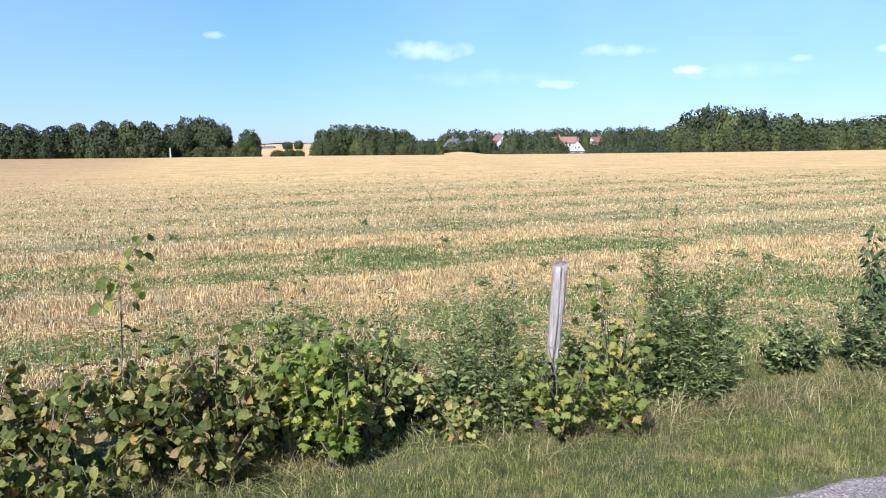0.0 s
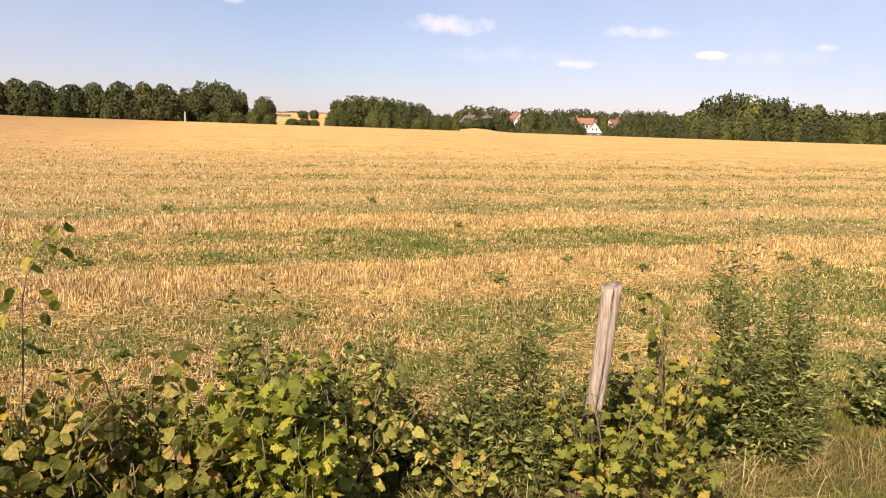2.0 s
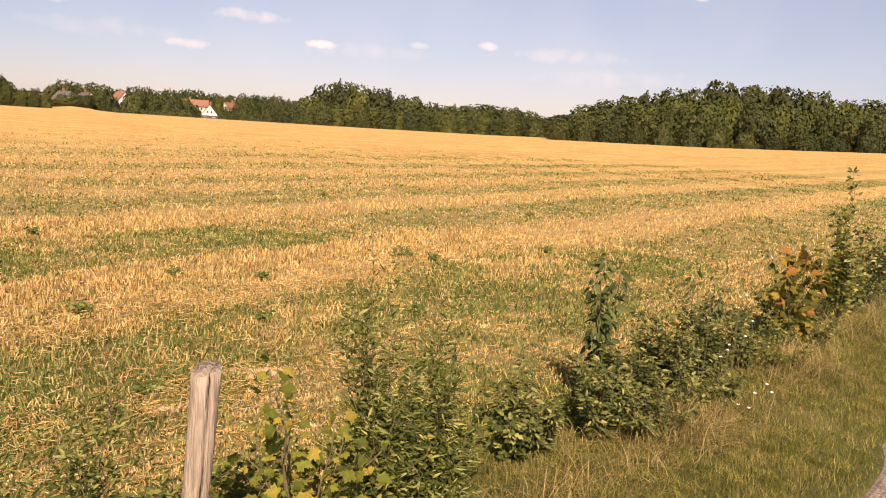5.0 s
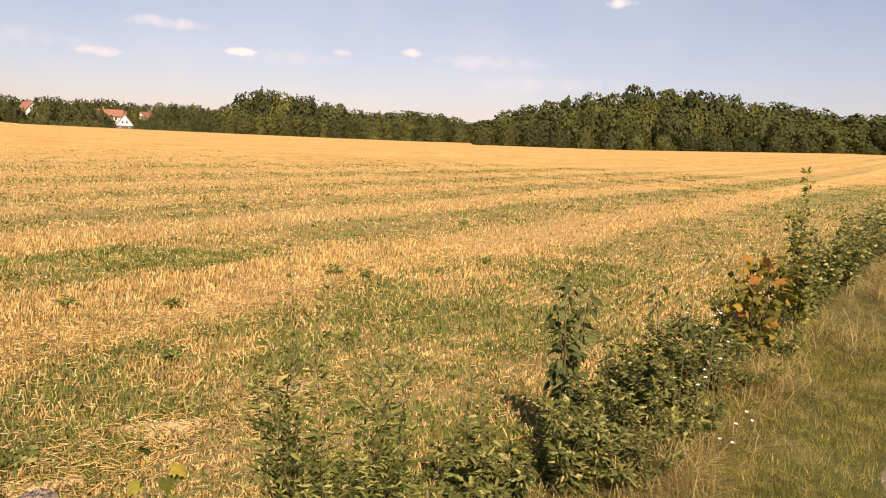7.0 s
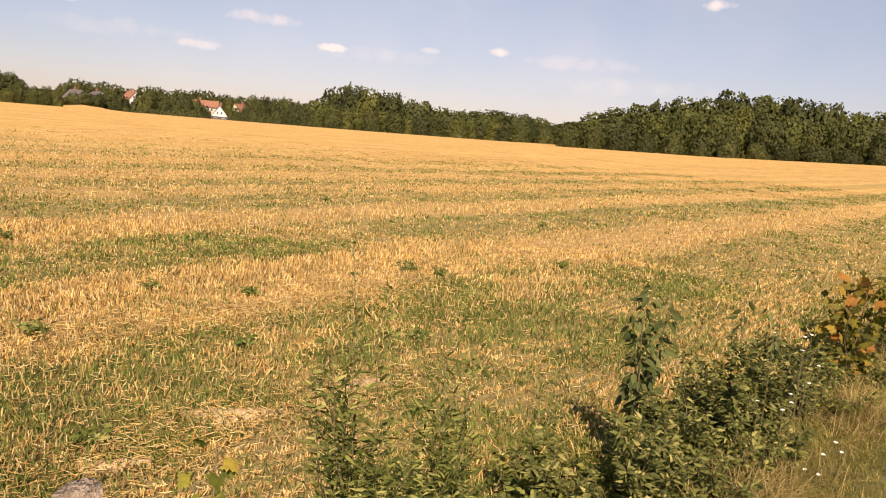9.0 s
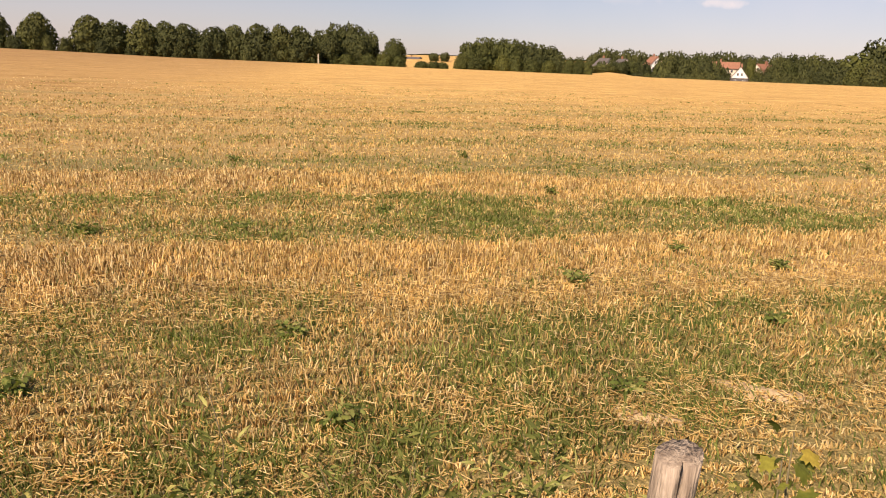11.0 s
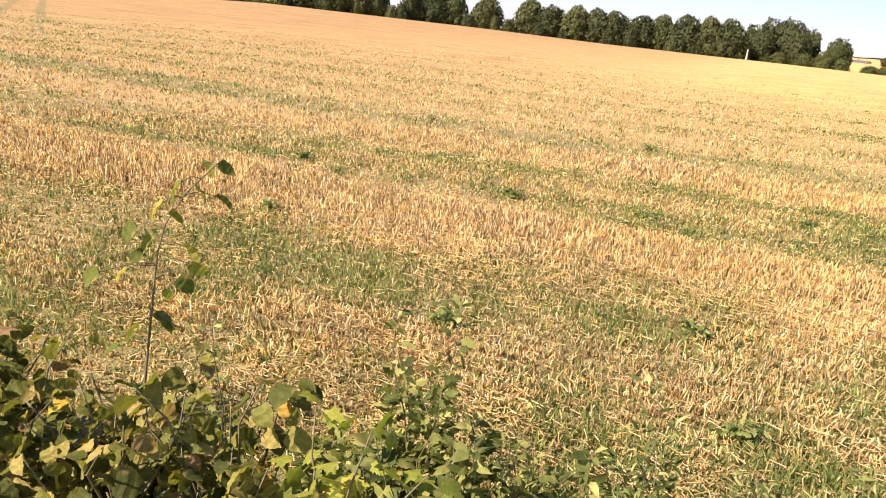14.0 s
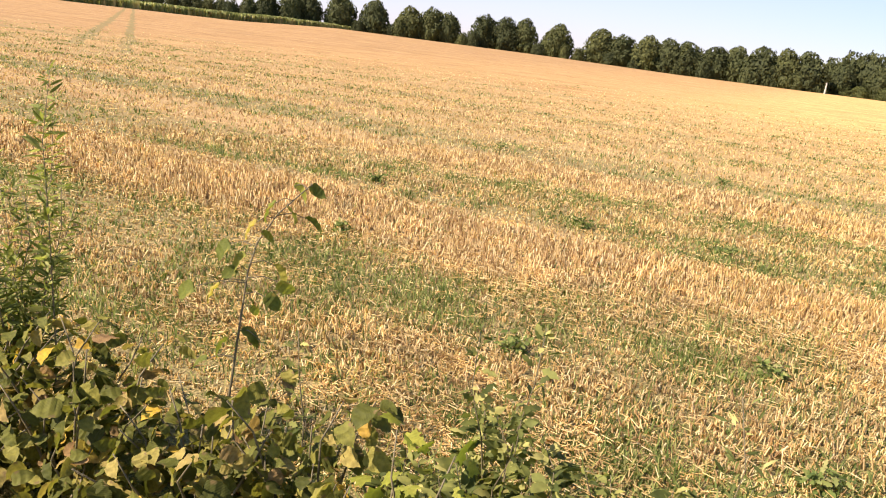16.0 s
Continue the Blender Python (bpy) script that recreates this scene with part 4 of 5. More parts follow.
HAZEL = leaf_fan([(0.0, 0.0), (0.2, -0.07), (0.38, 0.0), (0.48, 0.14), (0.475, 0.2), (0.515, 0.36), (0.485, 0.42), (0.5, 0.55), (0.43, 0.63), (0.4, 0.74), (0.28, 0.81), (0.2, 0.9), (0.1, 0.91), (0.0, 1.0)], 0.19, 0.48)
HAZEL[0][:, 2] += 0.05 * np.sin(11 * HAZEL[0][:, 0] + 2.0) * np.cos(17 * HAZEL[0][:, 1])      # crinkled blade
OVATE = leaf_fan([(0.0, 0.0), (0.22, 0.22), (0.22, 0.58), (0.0, 1.0)], 0.16, 0.3)
NARROW = leaf_fan([(0.0, 0.0), (0.11, 0.3), (0.09, 0.65), (0.0, 1.0)], 0.18, 0.3)
BLADELEAF = leaf_fan([(0.0, 0.0), (0.14, 0.22), (0.16, 0.5), (0.1, 0.78), (0.0, 1.0)], 0.18, 0.45)
LANCE = leaf_fan([(0.0, 0.0), (0.075, 0.2), (0.09, 0.45), (0.055, 0.75), (0.0, 1.0)], 0.2, 0.3)
HERB = leaf_fan([(0.0, 0.0), (0.1, 0.15), (0.28, 0.34), (0.13, 0.45), (0.22, 0.68), (0.0, 1.0)], 0.12, 0.3)


def maple_leaf_shape():
    tips = [(-2.45, 0.42), (-2.0, 0.3), (-1.5, 0.62), (-1.22, 0.46), (-0.98, 0.58), (-0.74, 0.36), (-0.42, 0.56), (-0.26, 0.5), (0.0, 0.72)]
    pts = [(r * math.sin(a), 0.3 + r * math.cos(a)) for a, r in tips]
    ring = pts + [(-x, y) for x, y in pts[-2::-1]]
    V = [(0.0, 0.0, 0.0), (0.0, 0.3, 0.03)] + [(x, y, 0.05 * math.cos(6 * x) - 0.22 * (x * x + (y - 0.3) ** 2)) for x, y in ring]
    F = [(1, 2 + i + 1, 2 + i) for i in range(len(ring) - 1)] + [(1, 2, 0), (1, 0, 1 + len(ring))]
    return np.array(V), np.array(F)


MAPLE = maple_leaf_shape()


def leaf_mesh(shape, mat, name="leaf"):
    me = tri_mesh(name, shape[0], shape[1], mat)
    me.polygons.foreach_set("use_smooth", [True] * len(me.polygons))
    return me


LEAF = {k: leaf_mesh(s, m) for k, s, m in (("hazel", HAZEL, M_HAZEL), ("maple", MAPLE, M_MAPLE), ("maple_y", MAPLE, M_MAPLE_Y), ("maple_o", MAPLE, M_MAPLE_O), ("hazel_y", HAZEL, M_MAPLE_Y), ("bramble", HAZEL, M_BRAMBLE), ("dark", OVATE, M_DARK))}


def frame_at(pos, way, up, size, width=1.0):
    """Matrix that lays a unit leaf at pos along way, facing up."""
    y = Vector(way).normalized()
    x = y.cross(Vector(up))
    x = x.normalized() if x.length > 1e-5 else y.orthogonal().normalized()
    z = x.cross(y)
    m = Matrix((x * size * width, y * size, z * size)).transposed().to_4x4()
    m.translation = Vector(pos)
    return m


def stem_path(rng, height_, spread, lean=0.0, lean_az=0.0, steps=6, wander=0.03):
    a = rng.uniform(0, 2 * math.pi)
    out = spread * math.sqrt(rng.uniform(0.05, 1))
    pts = []
    for i in range(steps + 1):
        t = i / steps
        w = t ** 1.35
        pts.append(Vector((out * w * math.cos(a) + lean * t * math.cos(lean_az) + rng.uniform(-wander, wander) * t,
                           out * w * math.sin(a) + lean * t * math.sin(lean_az) + rng.uniform(-wander, wander) * t, height_ * t * (1 - 0.05 * (out / max(spread, 1e-3)) * t))))
    return pts


def along(path, t):
    k = t * (len(path) - 1)
    i = min(int(k), len(path) - 2)
    return path[i].lerp(path[i + 1], k - i), (path[i + 1] - path[i]).normalized()


def leafy_shrub(name, s, d, h, spread, leaf, size, count, stems, label, category="shrub", group="", seed=1, low=0.22, lean=0.0, lean_az=0.0, thick=0.007, root=None, hang=0.0):
    """A shrub of bowed stems whose every leaf is a piece of its own."""
    rng = random.Random(seed)
    x, y = root or at_road(s, d)
    e = thing(name, x, y, float(height(x, y)) - 0.01, label, category, group)
    paths = []
    for i in range(stems):
        p = stem_path(rng, h * (1.0 if i == 0 else rng.uniform(0.6, 0.97)), spread if stems > 1 else 0.02, lean, lean_az)
        paths.append(p)
        V, F = tube(p, [thick * (1 - 0.75 * k / (len(p) - 1)) for k in range(len(p))], 5)
        mesh_obj("stem", V, F, M_STEM, e, shade=True)
    for i in range(count):
        p = paths[i % stems]
        t = low + (1 - low) * (rng.random() ** 0.85)
        pos, way = along(p, min(t, 0.999))
        a = rng.uniform(0, 2 * math.pi)
        out = Vector((math.cos(a), math.sin(a), rng.uniform(-0.35, 0.35)))
        reach = rng.uniform(0.02, 0.1) * (1.25 - 0.6 * t) * (spread / 0.3 if stems > 1 else 0.7)
        pos = pos + out * reach
        pos.z = max(pos.z, 0.05)
        up = Vector((rng.gauss(0, 0.95), rng.gauss(0, 0.95), 0.3 + rng.gauss(0, 0.5))) + sun_way * 0.62 + out * 0.3
        lf = new("leaf", LEAF[leaf])
        lf.parent = e
        lf.matrix_basis = frame_at(pos, out + Vector((0, 0, rng.uniform(-0.6, 0.25) - hang)), up, size * rng.uniform(0.45, 1.2), rng.uniform(0.68, 1.05))
    return e


def herb(name, s, d, h, spread, shape, mat, size, count, stems, label, category="weed", group="", seed=1, low=0.1, lean=0.0, lean_az=0.0, thick=0.004, root=None, droop=0.2, taper=0.8, reach=0.05, least=0.5):
    """A plant with many small leaves, joined into one foliage part on its stems."""
    rng = random.Random(seed)
    x, y = root or at_road(s, d)
    e = thing(name, x, y, float(height(x, y)) - 0.01, label, category, group)
    paths = []
    for i in range(stems):
        p = stem_path(rng, h * (1.0 if i == 0 else rng.uniform(least, 0.97)), spread, lean, lean_az)
        paths.append(p)
        V, F = tube(p, [thick * (1 - 0.75 * k / (len(p) - 1)) for k in range(len(p))], 4)
        mesh_obj("stem", V, F, M_STEM, e, shade=True)
    P, AX, AY, AZ = [], [], [], []
    for i in range(count):
        p = paths[i % stems]
        t = low + (1 - low) * rng.random()
        pos, way = along(p, min(t, 0.999))
        a = rng.uniform(0, 2 * math.pi)
        out = Vector((math.cos(a), math.sin(a), 0.0))
        pos = pos + out * rng.uniform(0, reach) * (1.3 - t)
        m = frame_at(pos, out + way * rng.uniform(-0.1, 1.5) - Vector((0, 0, droop)), Vector((rng.gauss(0, 0.8), rng.gauss(0, 0.8), 0.3 + rng.gauss(0, 0.4))) + sun_way * 0.7, size * rng.uniform(0.6, 1.2) * (1 - taper * 0.6 * t * t))
        P.append(m.translation)
        AX.append(m.col[0][:3])
        AY.append(m.col[1][:3])
        AZ.append(m.col[2][:3])
    V, F = strew(shape[0], shape[1], *(np.array([tuple(q) for q in w]) for w in (P, AX, AY, AZ)))
    ob = new("foliage", tri_mesh("foliage", V, F, mat))
    ob.parent = e
    return e


# ---------------------------------------------------------------- the wooden post
def wooden_post():
    top = Vector((0.8, 5.3, 0.927))
    base = Vector((0.65, 5.26, float(height(0.65, 5.26)) - 0.25))
    e = thing("fence_post", base.x, base.y, 0.0, "leaning weathered grey wooden fence post with a long crack", "post")
    rng = random.Random(3)
    sides, rings = 28, 26
    V, F = [], []
    axis = (top - base)
    for i in range(rings + 1):
        t = i / rings
        c = base + axis * t
        c.x += 0.02 * math.sin(t * 3.1) - 0.004
        r0 = 0.031 + 0.0075 * t * t
        for k in range(sides):
            a = 2 * math.pi * k / sides
            # deep drying crack on the lane side, wandering a little
            ca = -1.45 + 0.25 * math.sin(t * 2.4)
            da = (a - ca + math.pi) % (2 * math.pi) - math.pi
            r = r0 * (1 + 0.09 * math.cos(2 * a + 0.7) + 0.03 * math.sin(5 * a + 6 * t)) - 0.026 * math.exp(-(da / 0.12) ** 2) * min(1, max(0, (t - 0.3) * 4))
            r += rng.uniform(-0.0007, 0.0007)
            zz = c.z + (0.012 * math.sin(a * 1.0 + 0.5) + rng.uniform(-0.004, 0.004) if i == rings else 0)
            V.append((c.x + r * math.cos(a) - base.x, c.y + r * math.sin(a) - base.y, zz))
    for i in range(rings):
        F += [(i * sides + k, i * sides + (k + 1) % sides, (i + 1) * sides + (k + 1) % sides, (i + 1) * sides + k) for k in range(sides)]
    b = rings * sides
    V.append((top.x - base.x, top.y - base.y, top.z - 0.012))
    F += [(b + k, b + (k + 1) % sides, len(V) - 1) for k in range(sides)]
    mesh_obj("shaft", V, F, M_POST, e, "weathered grey split wood", shade=True)
    Vr, Fr = [], []
    for i in range(5):
        t = 0.14 + 0.1 * i
        c = base + axis * t
        for k in range(sides):
            a = 2 * math.pi * k / sides
            r = 0.037 + 0.003 * math.sin(3 * a + i) + rng.uniform(-0.002, 0.002) - (0.006 if i in (0, 4) else 0)
            Vr.append((c.x + r * math.cos(a) - base.x + 0.012 * math.sin(t * 3.1), c.y + r * math.sin(a) - base.y, c.z + 0.02 * math.sin(2 * a)))
    for i in range(4):
        Fr += [(i * sides + k, i * sides + (k + 1) % sides, (i + 1) * sides + (k + 1) % sides, (i + 1) * sides + k) for k in range(sides)]
    mesh_obj("rotten_foot", Vr, Fr, M_ROT, e, "dark rotten wood near the ground", shade=True)


wooden_post()

# ---------------------------------------------------------------- the hedge bank, from the far left to the far right
HAZEL_L = "hazel bush with rounded dull green leaves on the verge"
for i, (s, d, h, sp, n) in enumerate(((-3.75, 1.0, 0.66, 0.32, 200), (-3.2, 0.95, 0.7, 0.33, 230), (-2.72, 1.0, 0.72, 0.32, 240), (-2.25, 1.0, 0.68, 0.3, 220), (-1.98, 1.12, 0.76, 0.22, 150), (-2.5, 0.75, 0.45, 0.3, 230), (-1.95, 0.82, 0.48, 0.24, 230), (-3.0, 0.78, 0.5, 0.3, 230), (-2.95, 1.1, 0.66, 0.3, 230), (-2.3, 1.15, 0.6, 0.28, 230), (-3.45, 1.1, 0.62, 0.32, 230), (-1.85, 0.98, 0.6, 0.22, 230))):
    leafy_shrub("hazel_bush", s, d, h, sp, "hazel", 0.055, min(262, int(n * 1.2)), 11, HAZEL_L, "shrub", "hazel bushes", 20 + i)
leafy_shrub("maple_bush", -1.62, 0.98, 0.78, 0.27, "maple", 0.062, 295, 10, "bright green maple bush with yellowing leaves", "shrub", "", 31)
leafy_shrub("maple_bush", -1.42, 0.84, 0.55, 0.24, "maple", 0.06, 240, 9, "low bright green maple shoots on the verge", "shrub", "", 131)
leafy_shrub("bramble", -1.2, 1.08, 0.62, 0.3, "bramble", 0.042, 290, 10, "bramble with reddish brown and green leaves", "shrub", "brambles", 32)
leafy_shrub("bramble", -0.72, 0.98, 0.34, 0.3, "bramble", 0.04, 190, 8, "low bramble at the foot of the weeds", "shrub", "brambles", 33)
leafy_shrub("maple_bush", 0.26, 1.06, 0.9, 0.24, "maple_y", 0.053, 295, 10, "yellowing maple bush beside the wooden post", "shrub", "", 34, lean=0.06)
leafy_shrub("maple_bush", -0.2, 0.82, 0.6, 0.26, "maple_y", 0.052, 270, 10, "low yellow-green maple shoots at the foot of the post", "shrub", "", 35)
leafy_shrub("maple_bush", 0.14, 0.82, 0.46, 0.26, "maple_y", 0.055, 200, 9, "low green maple shoots beside the post", "shrub", "", 36)
leafy_shrub("maple_sapling", 5.3, 1.12, 0.92, 0.32, "maple_o", 0.088, 295, 9, "young maple with orange and yellow autumn leaves", "shrub", "", 37, low=0.08)
leafy_shrub("dark_sapling", 2.6, 1.35, 1.04, 0.15, "dark", 0.07, 295, 6, "dark green sapling with drooping leaves", "shrub", "", 38, low=0.3, hang=0.45)
leafy_shrub("dark_sapling", 3.85, 1.3, 0.8, 0.2, "dark", 0.065, 230, 7, "dark green leafy sapling in the hedge bank", "shrub", "", 39, low=0.4, hang=0.5)


def hazel_sapling():
    rng = random.Random(8)
    x, y = at_road(-2.44, 1.24)
    e = thing("hazel_sapling", x, y, float(height(x, y)) - 0.01, "thin lone hazel sapling with a few curled leaves", "sapling")
    side, away = Vector((0.494, 0.87, 0)), Vector((-0.87, 0.494, 0))
    zs = np.linspace(0, 1.15, 14)
    bend = np.interp(zs, [0, 0.46, 0.79, 0.91, 1.0, 1.07, 1.15], [0.0, 0.055, 0.086, 0.098, 0.126, 0.177, 0.255])
    p = [side * b + away * (0.012 * math.sin(z * 8)) + Vector((0, 0, z)) for b, z in zip(bend, zs)]
    V, F = tube(p, [0.0062 * (1 - 0.72 * k / 13) for k in range(14)], 6)
    mesh_obj("stem", V, F, M_STEM, e, shade=True)
    # leaves: how far out to the side, height, size, lean of the blade
    spots = [(0.26, 1.13, 0.06, 1), (0.215, 1.115, 0.07, 1), (0.16, 1.075, 0.08, -1), (0.195, 1.06, 0.07, 1), (0.112, 1.02, 0.07, -1), (0.25, 1.03, 0.075, 1), (0.04, 0.935, 0.08, -1),
             (0.085, 0.905, 0.075, -1), (-0.05, 0.825, 0.08, -1), (0.02, 0.83, 0.075, -1), (0.17, 0.885, 0.08, 1), (0.185, 0.84, 0.075, 1), (0.15, 0.79, 0.07, 1), (0.09, 0.69, 0.085, 1),
             (0.05, 0.665, 0.075, -1), (0.13, 0.675, 0.06, 1), (-0.01, 0.59, 0.065, -1), (0.13, 0.985, 0.055, 1), (0.06, 0.86, 0.055, -1), (0.11, 0.74, 0.05, 1)]
    for b, z, sz, way in spots:
        pos = side * float(np.interp(z + 0.03, zs, bend)) + Vector((0, 0, min(z + 0.03, 1.14)))
        tip = side * b + away * rng.uniform(-0.04, 0.04) + Vector((0, 0, z + 0.025))
        mid = pos.lerp(tip, 0.5) + Vector((0, 0, 0.012))
        V, F = tube([pos, mid, tip], [0.002, 0.0016, 0.0012], 4)
        mesh_obj("twig", V, F, M_STEM, e)
        lf = new("leaf", LEAF["hazel_y"])
        lf.parent = e
        lf.matrix_basis = frame_at(tip, side * way + away * rng.uniform(-0.5, 0.5) + Vector((0, 0, rng.uniform(-1.1, -0.35))), sun_way * 1.1 + Vector((rng.gauss(0, 0.6), rng.gauss(0, 0.6), 0.2)), sz * 0.8, rng.uniform(0.6, 0.85))


hazel_sapling()

MUG = "grey-green mugwort with narrow leaves and thin tips"
for i, (s, d, h, sp, n, st) in enumerate(((-0.95, 1.4, 0.92, 0.14, 420, 6), (-0.6, 1.35, 0.8, 0.2, 600, 8), (-0.3, 1.32, 0.88, 0.14, 480, 6), (-0.45, 1.1, 0.5, 0.22, 500, 8), (0.72, 1.2, 1.24, 0.17, 700, 7), (0.72, 1.15, 0.8, 0.24, 820, 9), (1.06, 1.2, 1.0, 0.17, 600, 6), (1.02, 1.08, 0.55, 0.22, 620, 8), (0.82, 1.0, 0.42, 0.22, 480, 8), (0.0, 1.45, 0.5, 0.2, 360, 6))):
    herb("mugwort", s, d, h, sp, NARROW, M_HERB, 0.05, int(n * 2.9), st + 3, MUG, "weed", "mugwort plants", 50 + i, least=0.6, taper=0.5, reach=0.1)
herb("mugwort", 0.66, 1.22, 1.36, 0.02, HERB, M_HERB, 0.03, 60, 1, "thin tall mugwort stalk with a sparse tip", "weed", "mugwort plants", 66, low=0.6, reach=0.02)
herb("goosefoot", -1.56, 1.38, 0.98, 0.11, HERB, M_SHRUB, 0.058, 480, 7, "tall goosefoot weed with dark tip", "weed", "goosefoot plants", 67, least=0.55, taper=0.5, low=0.2)
herb("goosefoot", -1.25, 1.42, 0.72, 0.16, OVATE, M_SHRUB, 0.055, 360, 6, "bushy goosefoot weed at the field edge", "weed", "goosefoot plants", 68)
for i, (s, d, h) in enumerate(((-1.5, 1.22, 0.74), (-1.38, 1.36, 0.7), (-1.1, 1.3, 0.64), (-1.62, 1.3, 0.66))):
    herb("goosefoot", s, d, h, 0.2, OVATE, M_SHRUB, 0.06, 560, 8, "bushy broad-leaved goosefoot at the field edge", "weed", "goosefoot plants", 170 + i, taper=0.3, reach=0.07)
herb("goosefoot", -2.05, 1.2, 0.84, 0.08, HERB, M_SHRUB, 0.05, 160, 3, "thin goosefoot weed above the hazel", "weed", "goosefoot plants", 69)
herb("willow_shrub", -3.16, 1.25, 1.42, 0.05, LANCE, M_WILLOW, 0.085, 170, 1, "tall thin willow shoot with narrow pale leaves", "shrub", "willow shoots", 70, low=0.4, droop=0.1, reach=0.02)
herb("willow_shrub", -3.3, 1.22, 1.24, 0.2, LANCE, M_WILLOW, 0.085, 1100, 12, "dense willow shoots with narrow pale leaves", "shrub", "willow shoots", 71, least=0.75, low=0.25, droop=0.1)
for i, (s, d, h, sp, n, st) in enumerate(((1.85, 1.2, 0.5, 0.26, 620, 9), (2.25, 1.1, 0.55, 0.28, 720, 10), (2.75, 1.15, 0.55, 0.3, 760, 10), (3.25, 1.15, 0.64, 0.3, 760, 10), (3.75, 1.12, 0.66, 0.3, 720, 10), (4.25, 1.1, 0.5, 0.26, 520, 8), (2.5, 0.92, 0.34, 0.3, 520, 9), (3.4, 0.9, 0.36, 0.3, 520, 9))):
    herb("spindle_shrub", s, d, h, sp, BLADELEAF, M_SPINDLE, 0.046, int(n * 2.6), st + 3, "low dark green spindle shrub on the bank", "shrub", "spindle shrubs", 80 + i, low=0.15, taper=0.3)
for i, (s, d, h, sp, n, st) in enumerate(((6.35, 1.05, 1.55, 0.16, 1000, 5), (6.6, 1.12, 0.75, 0.22, 480, 8), (7.2, 1.15, 0.7, 0.26, 420, 8), (7.9, 1.15, 1.05, 0.35, 900, 10), (8.8, 1.15, 1.1, 0.4, 900, 10), (9.8, 1.2, 1.1, 0.4, 800, 10), (11.0, 1.2, 1.15, 0.45, 800, 10), (12.4, 1.2, 1.2, 0.45, 700, 10), (14.0, 1.2, 1.2, 0.5, 700, 10))):
    herb("hedge_shrub", s, d, h, sp, OVATE, M_SPINDLE if s > 6.5 else M_SHRUB, 0.06, int(n * 1.05), st + 2, "olive green roadside shrub with small leaves", "shrub", "roadside shrubs", 100 + i, low=0.2, taper=0.3, reach=0.08)


def white_flower(s, d, z, seed):
    rng = random.Random(seed)
    x, y = at_road(s, d)
    g = float(height(x, y))
    e = thing("white_flower", x, y, g, "small white flower on a thin stem", "flower", "white flowers")
    V, F = tube([(0, 0, -0.02), (0.01, 0, z * 0.5), (0, 0, z)], [0.002, 0.0018, 0.0015], 4)
    mesh_obj("stem", V, F, M_STEM, e)
    V, F = [(0, 0, z + 0.004)], []
    for k in range(10):
        a = 2 * math.pi * k / 10
        r = 0.013 if k % 2 == 0 else 0.009
        V.append((r * math.cos(a), r * math.sin(a), z + 0.012 + rng.uniform(-0.003, 0.003)))
    F = [(0, 1 + k, 1 + (k + 1) % 10) for k in range(10)]
    mesh_obj("petals", V, F, M_PETAL, e)


fl_rng = random.Random(77)
for i in range(16):
    fs = fl_rng.uniform(3.2, 3.8)
    white_flower(fs, fl_rng.uniform(0.85, 1.0) if i < 11 else fl_rng.uniform(0.6, 0.75), fl_rng.uniform(0.3, 0.75) if i < 11 else fl_rng.uniform(0.08, 0.15), i)

# low growth that fills the bank between the larger plants
fill_rng = random.Random(91)
for i in range(26):
    s, d = -2.2 + i * 0.14 + fill_rng.uniform(-0.05, 0.05), fill_rng.uniform(0.95, 1.6)
    kind = fill_rng.choice([(HERB, M_HERB), (OVATE, M_SHRUB), (HERB, M_SHRUB), (OVATE, M_BRAMBLE_J)])
    herb("bank_weed", s, d, fill_rng.uniform(0.28, 0.55), fill_rng.uniform(0.14, 0.24), kind[0], kind[1], fill_rng.uniform(0.038, 0.055), 420, 9, "low mixed green weed growing on the bank", "weed", "bank weeds", 300 + i, low=0.08, taper=0.2, reach=0.06)
for i in range(12):
    s, d = 1.2 + i * 0.42 + fill_rng.uniform(-0.1, 0.1), fill_rng.uniform(0.9, 1.5)
    kind = fill_rng.choice([(HERB, M_HERB), (OVATE, M_SHRUB)])
    herb("bank_weed", s, d, fill_rng.uniform(0.22, 0.42), fill_rng.uniform(0.14, 0.24), kind[0], kind[1], fill_rng.uniform(0.04, 0.055), 300, 8, "low mixed green weed growing on the bank", "weed", "bank weeds", 340 + i, low=0.08, taper=0.2, reach=0.06)

# weeds standing in the stubble
FIELD_WEEDS = [(4.24, 11.4, 0.2), (4.5, 11.1, 0.17), (1.45, 10.84, 0.17), (2.3, 10.6, 0.15), (0.61, 9.52, 0.18), (-2.57, 10.35, 0.17), (-1.47, 11.58, 0.15), (0.89, 7.65, 0.15), (-4.78, 14.8, 0.18), (-3.69, 9.79, 0.2), (-2.0, 6.85, 0.16),
               (-1.0, 7.9, 0.15), (1.9, 9.0, 0.14), (3.2, 8.9, 0.16), (-6.0, 9.0, 0.18), (-0.4, 6.9, 0.14), (2.6, 7.6, 0.14), (6.5, 11.6, 0.16), (-4.4, 7.4, 0.15), (0.2, 13.6, 0.16), (-7.8, 13.0, 0.18), (8.5, 15.0, 0.18), (-1.5, 17.0, 0.2), (5.6, 18.5, 0.2)]
for i, (x, y, r) in enumerate(FIELD_WEEDS):
    herb("field_weed", 0, 0, r * 0.8, r * 0.75, HERB, M_FIELDGRASS, 0.05, 120, 9, "green leafy weed growing in the stubble", "weed", "weeds in the stubble", 200 + i, root=(x, y), low=0.1, taper=0.2, reach=0.04, thick=0.003)


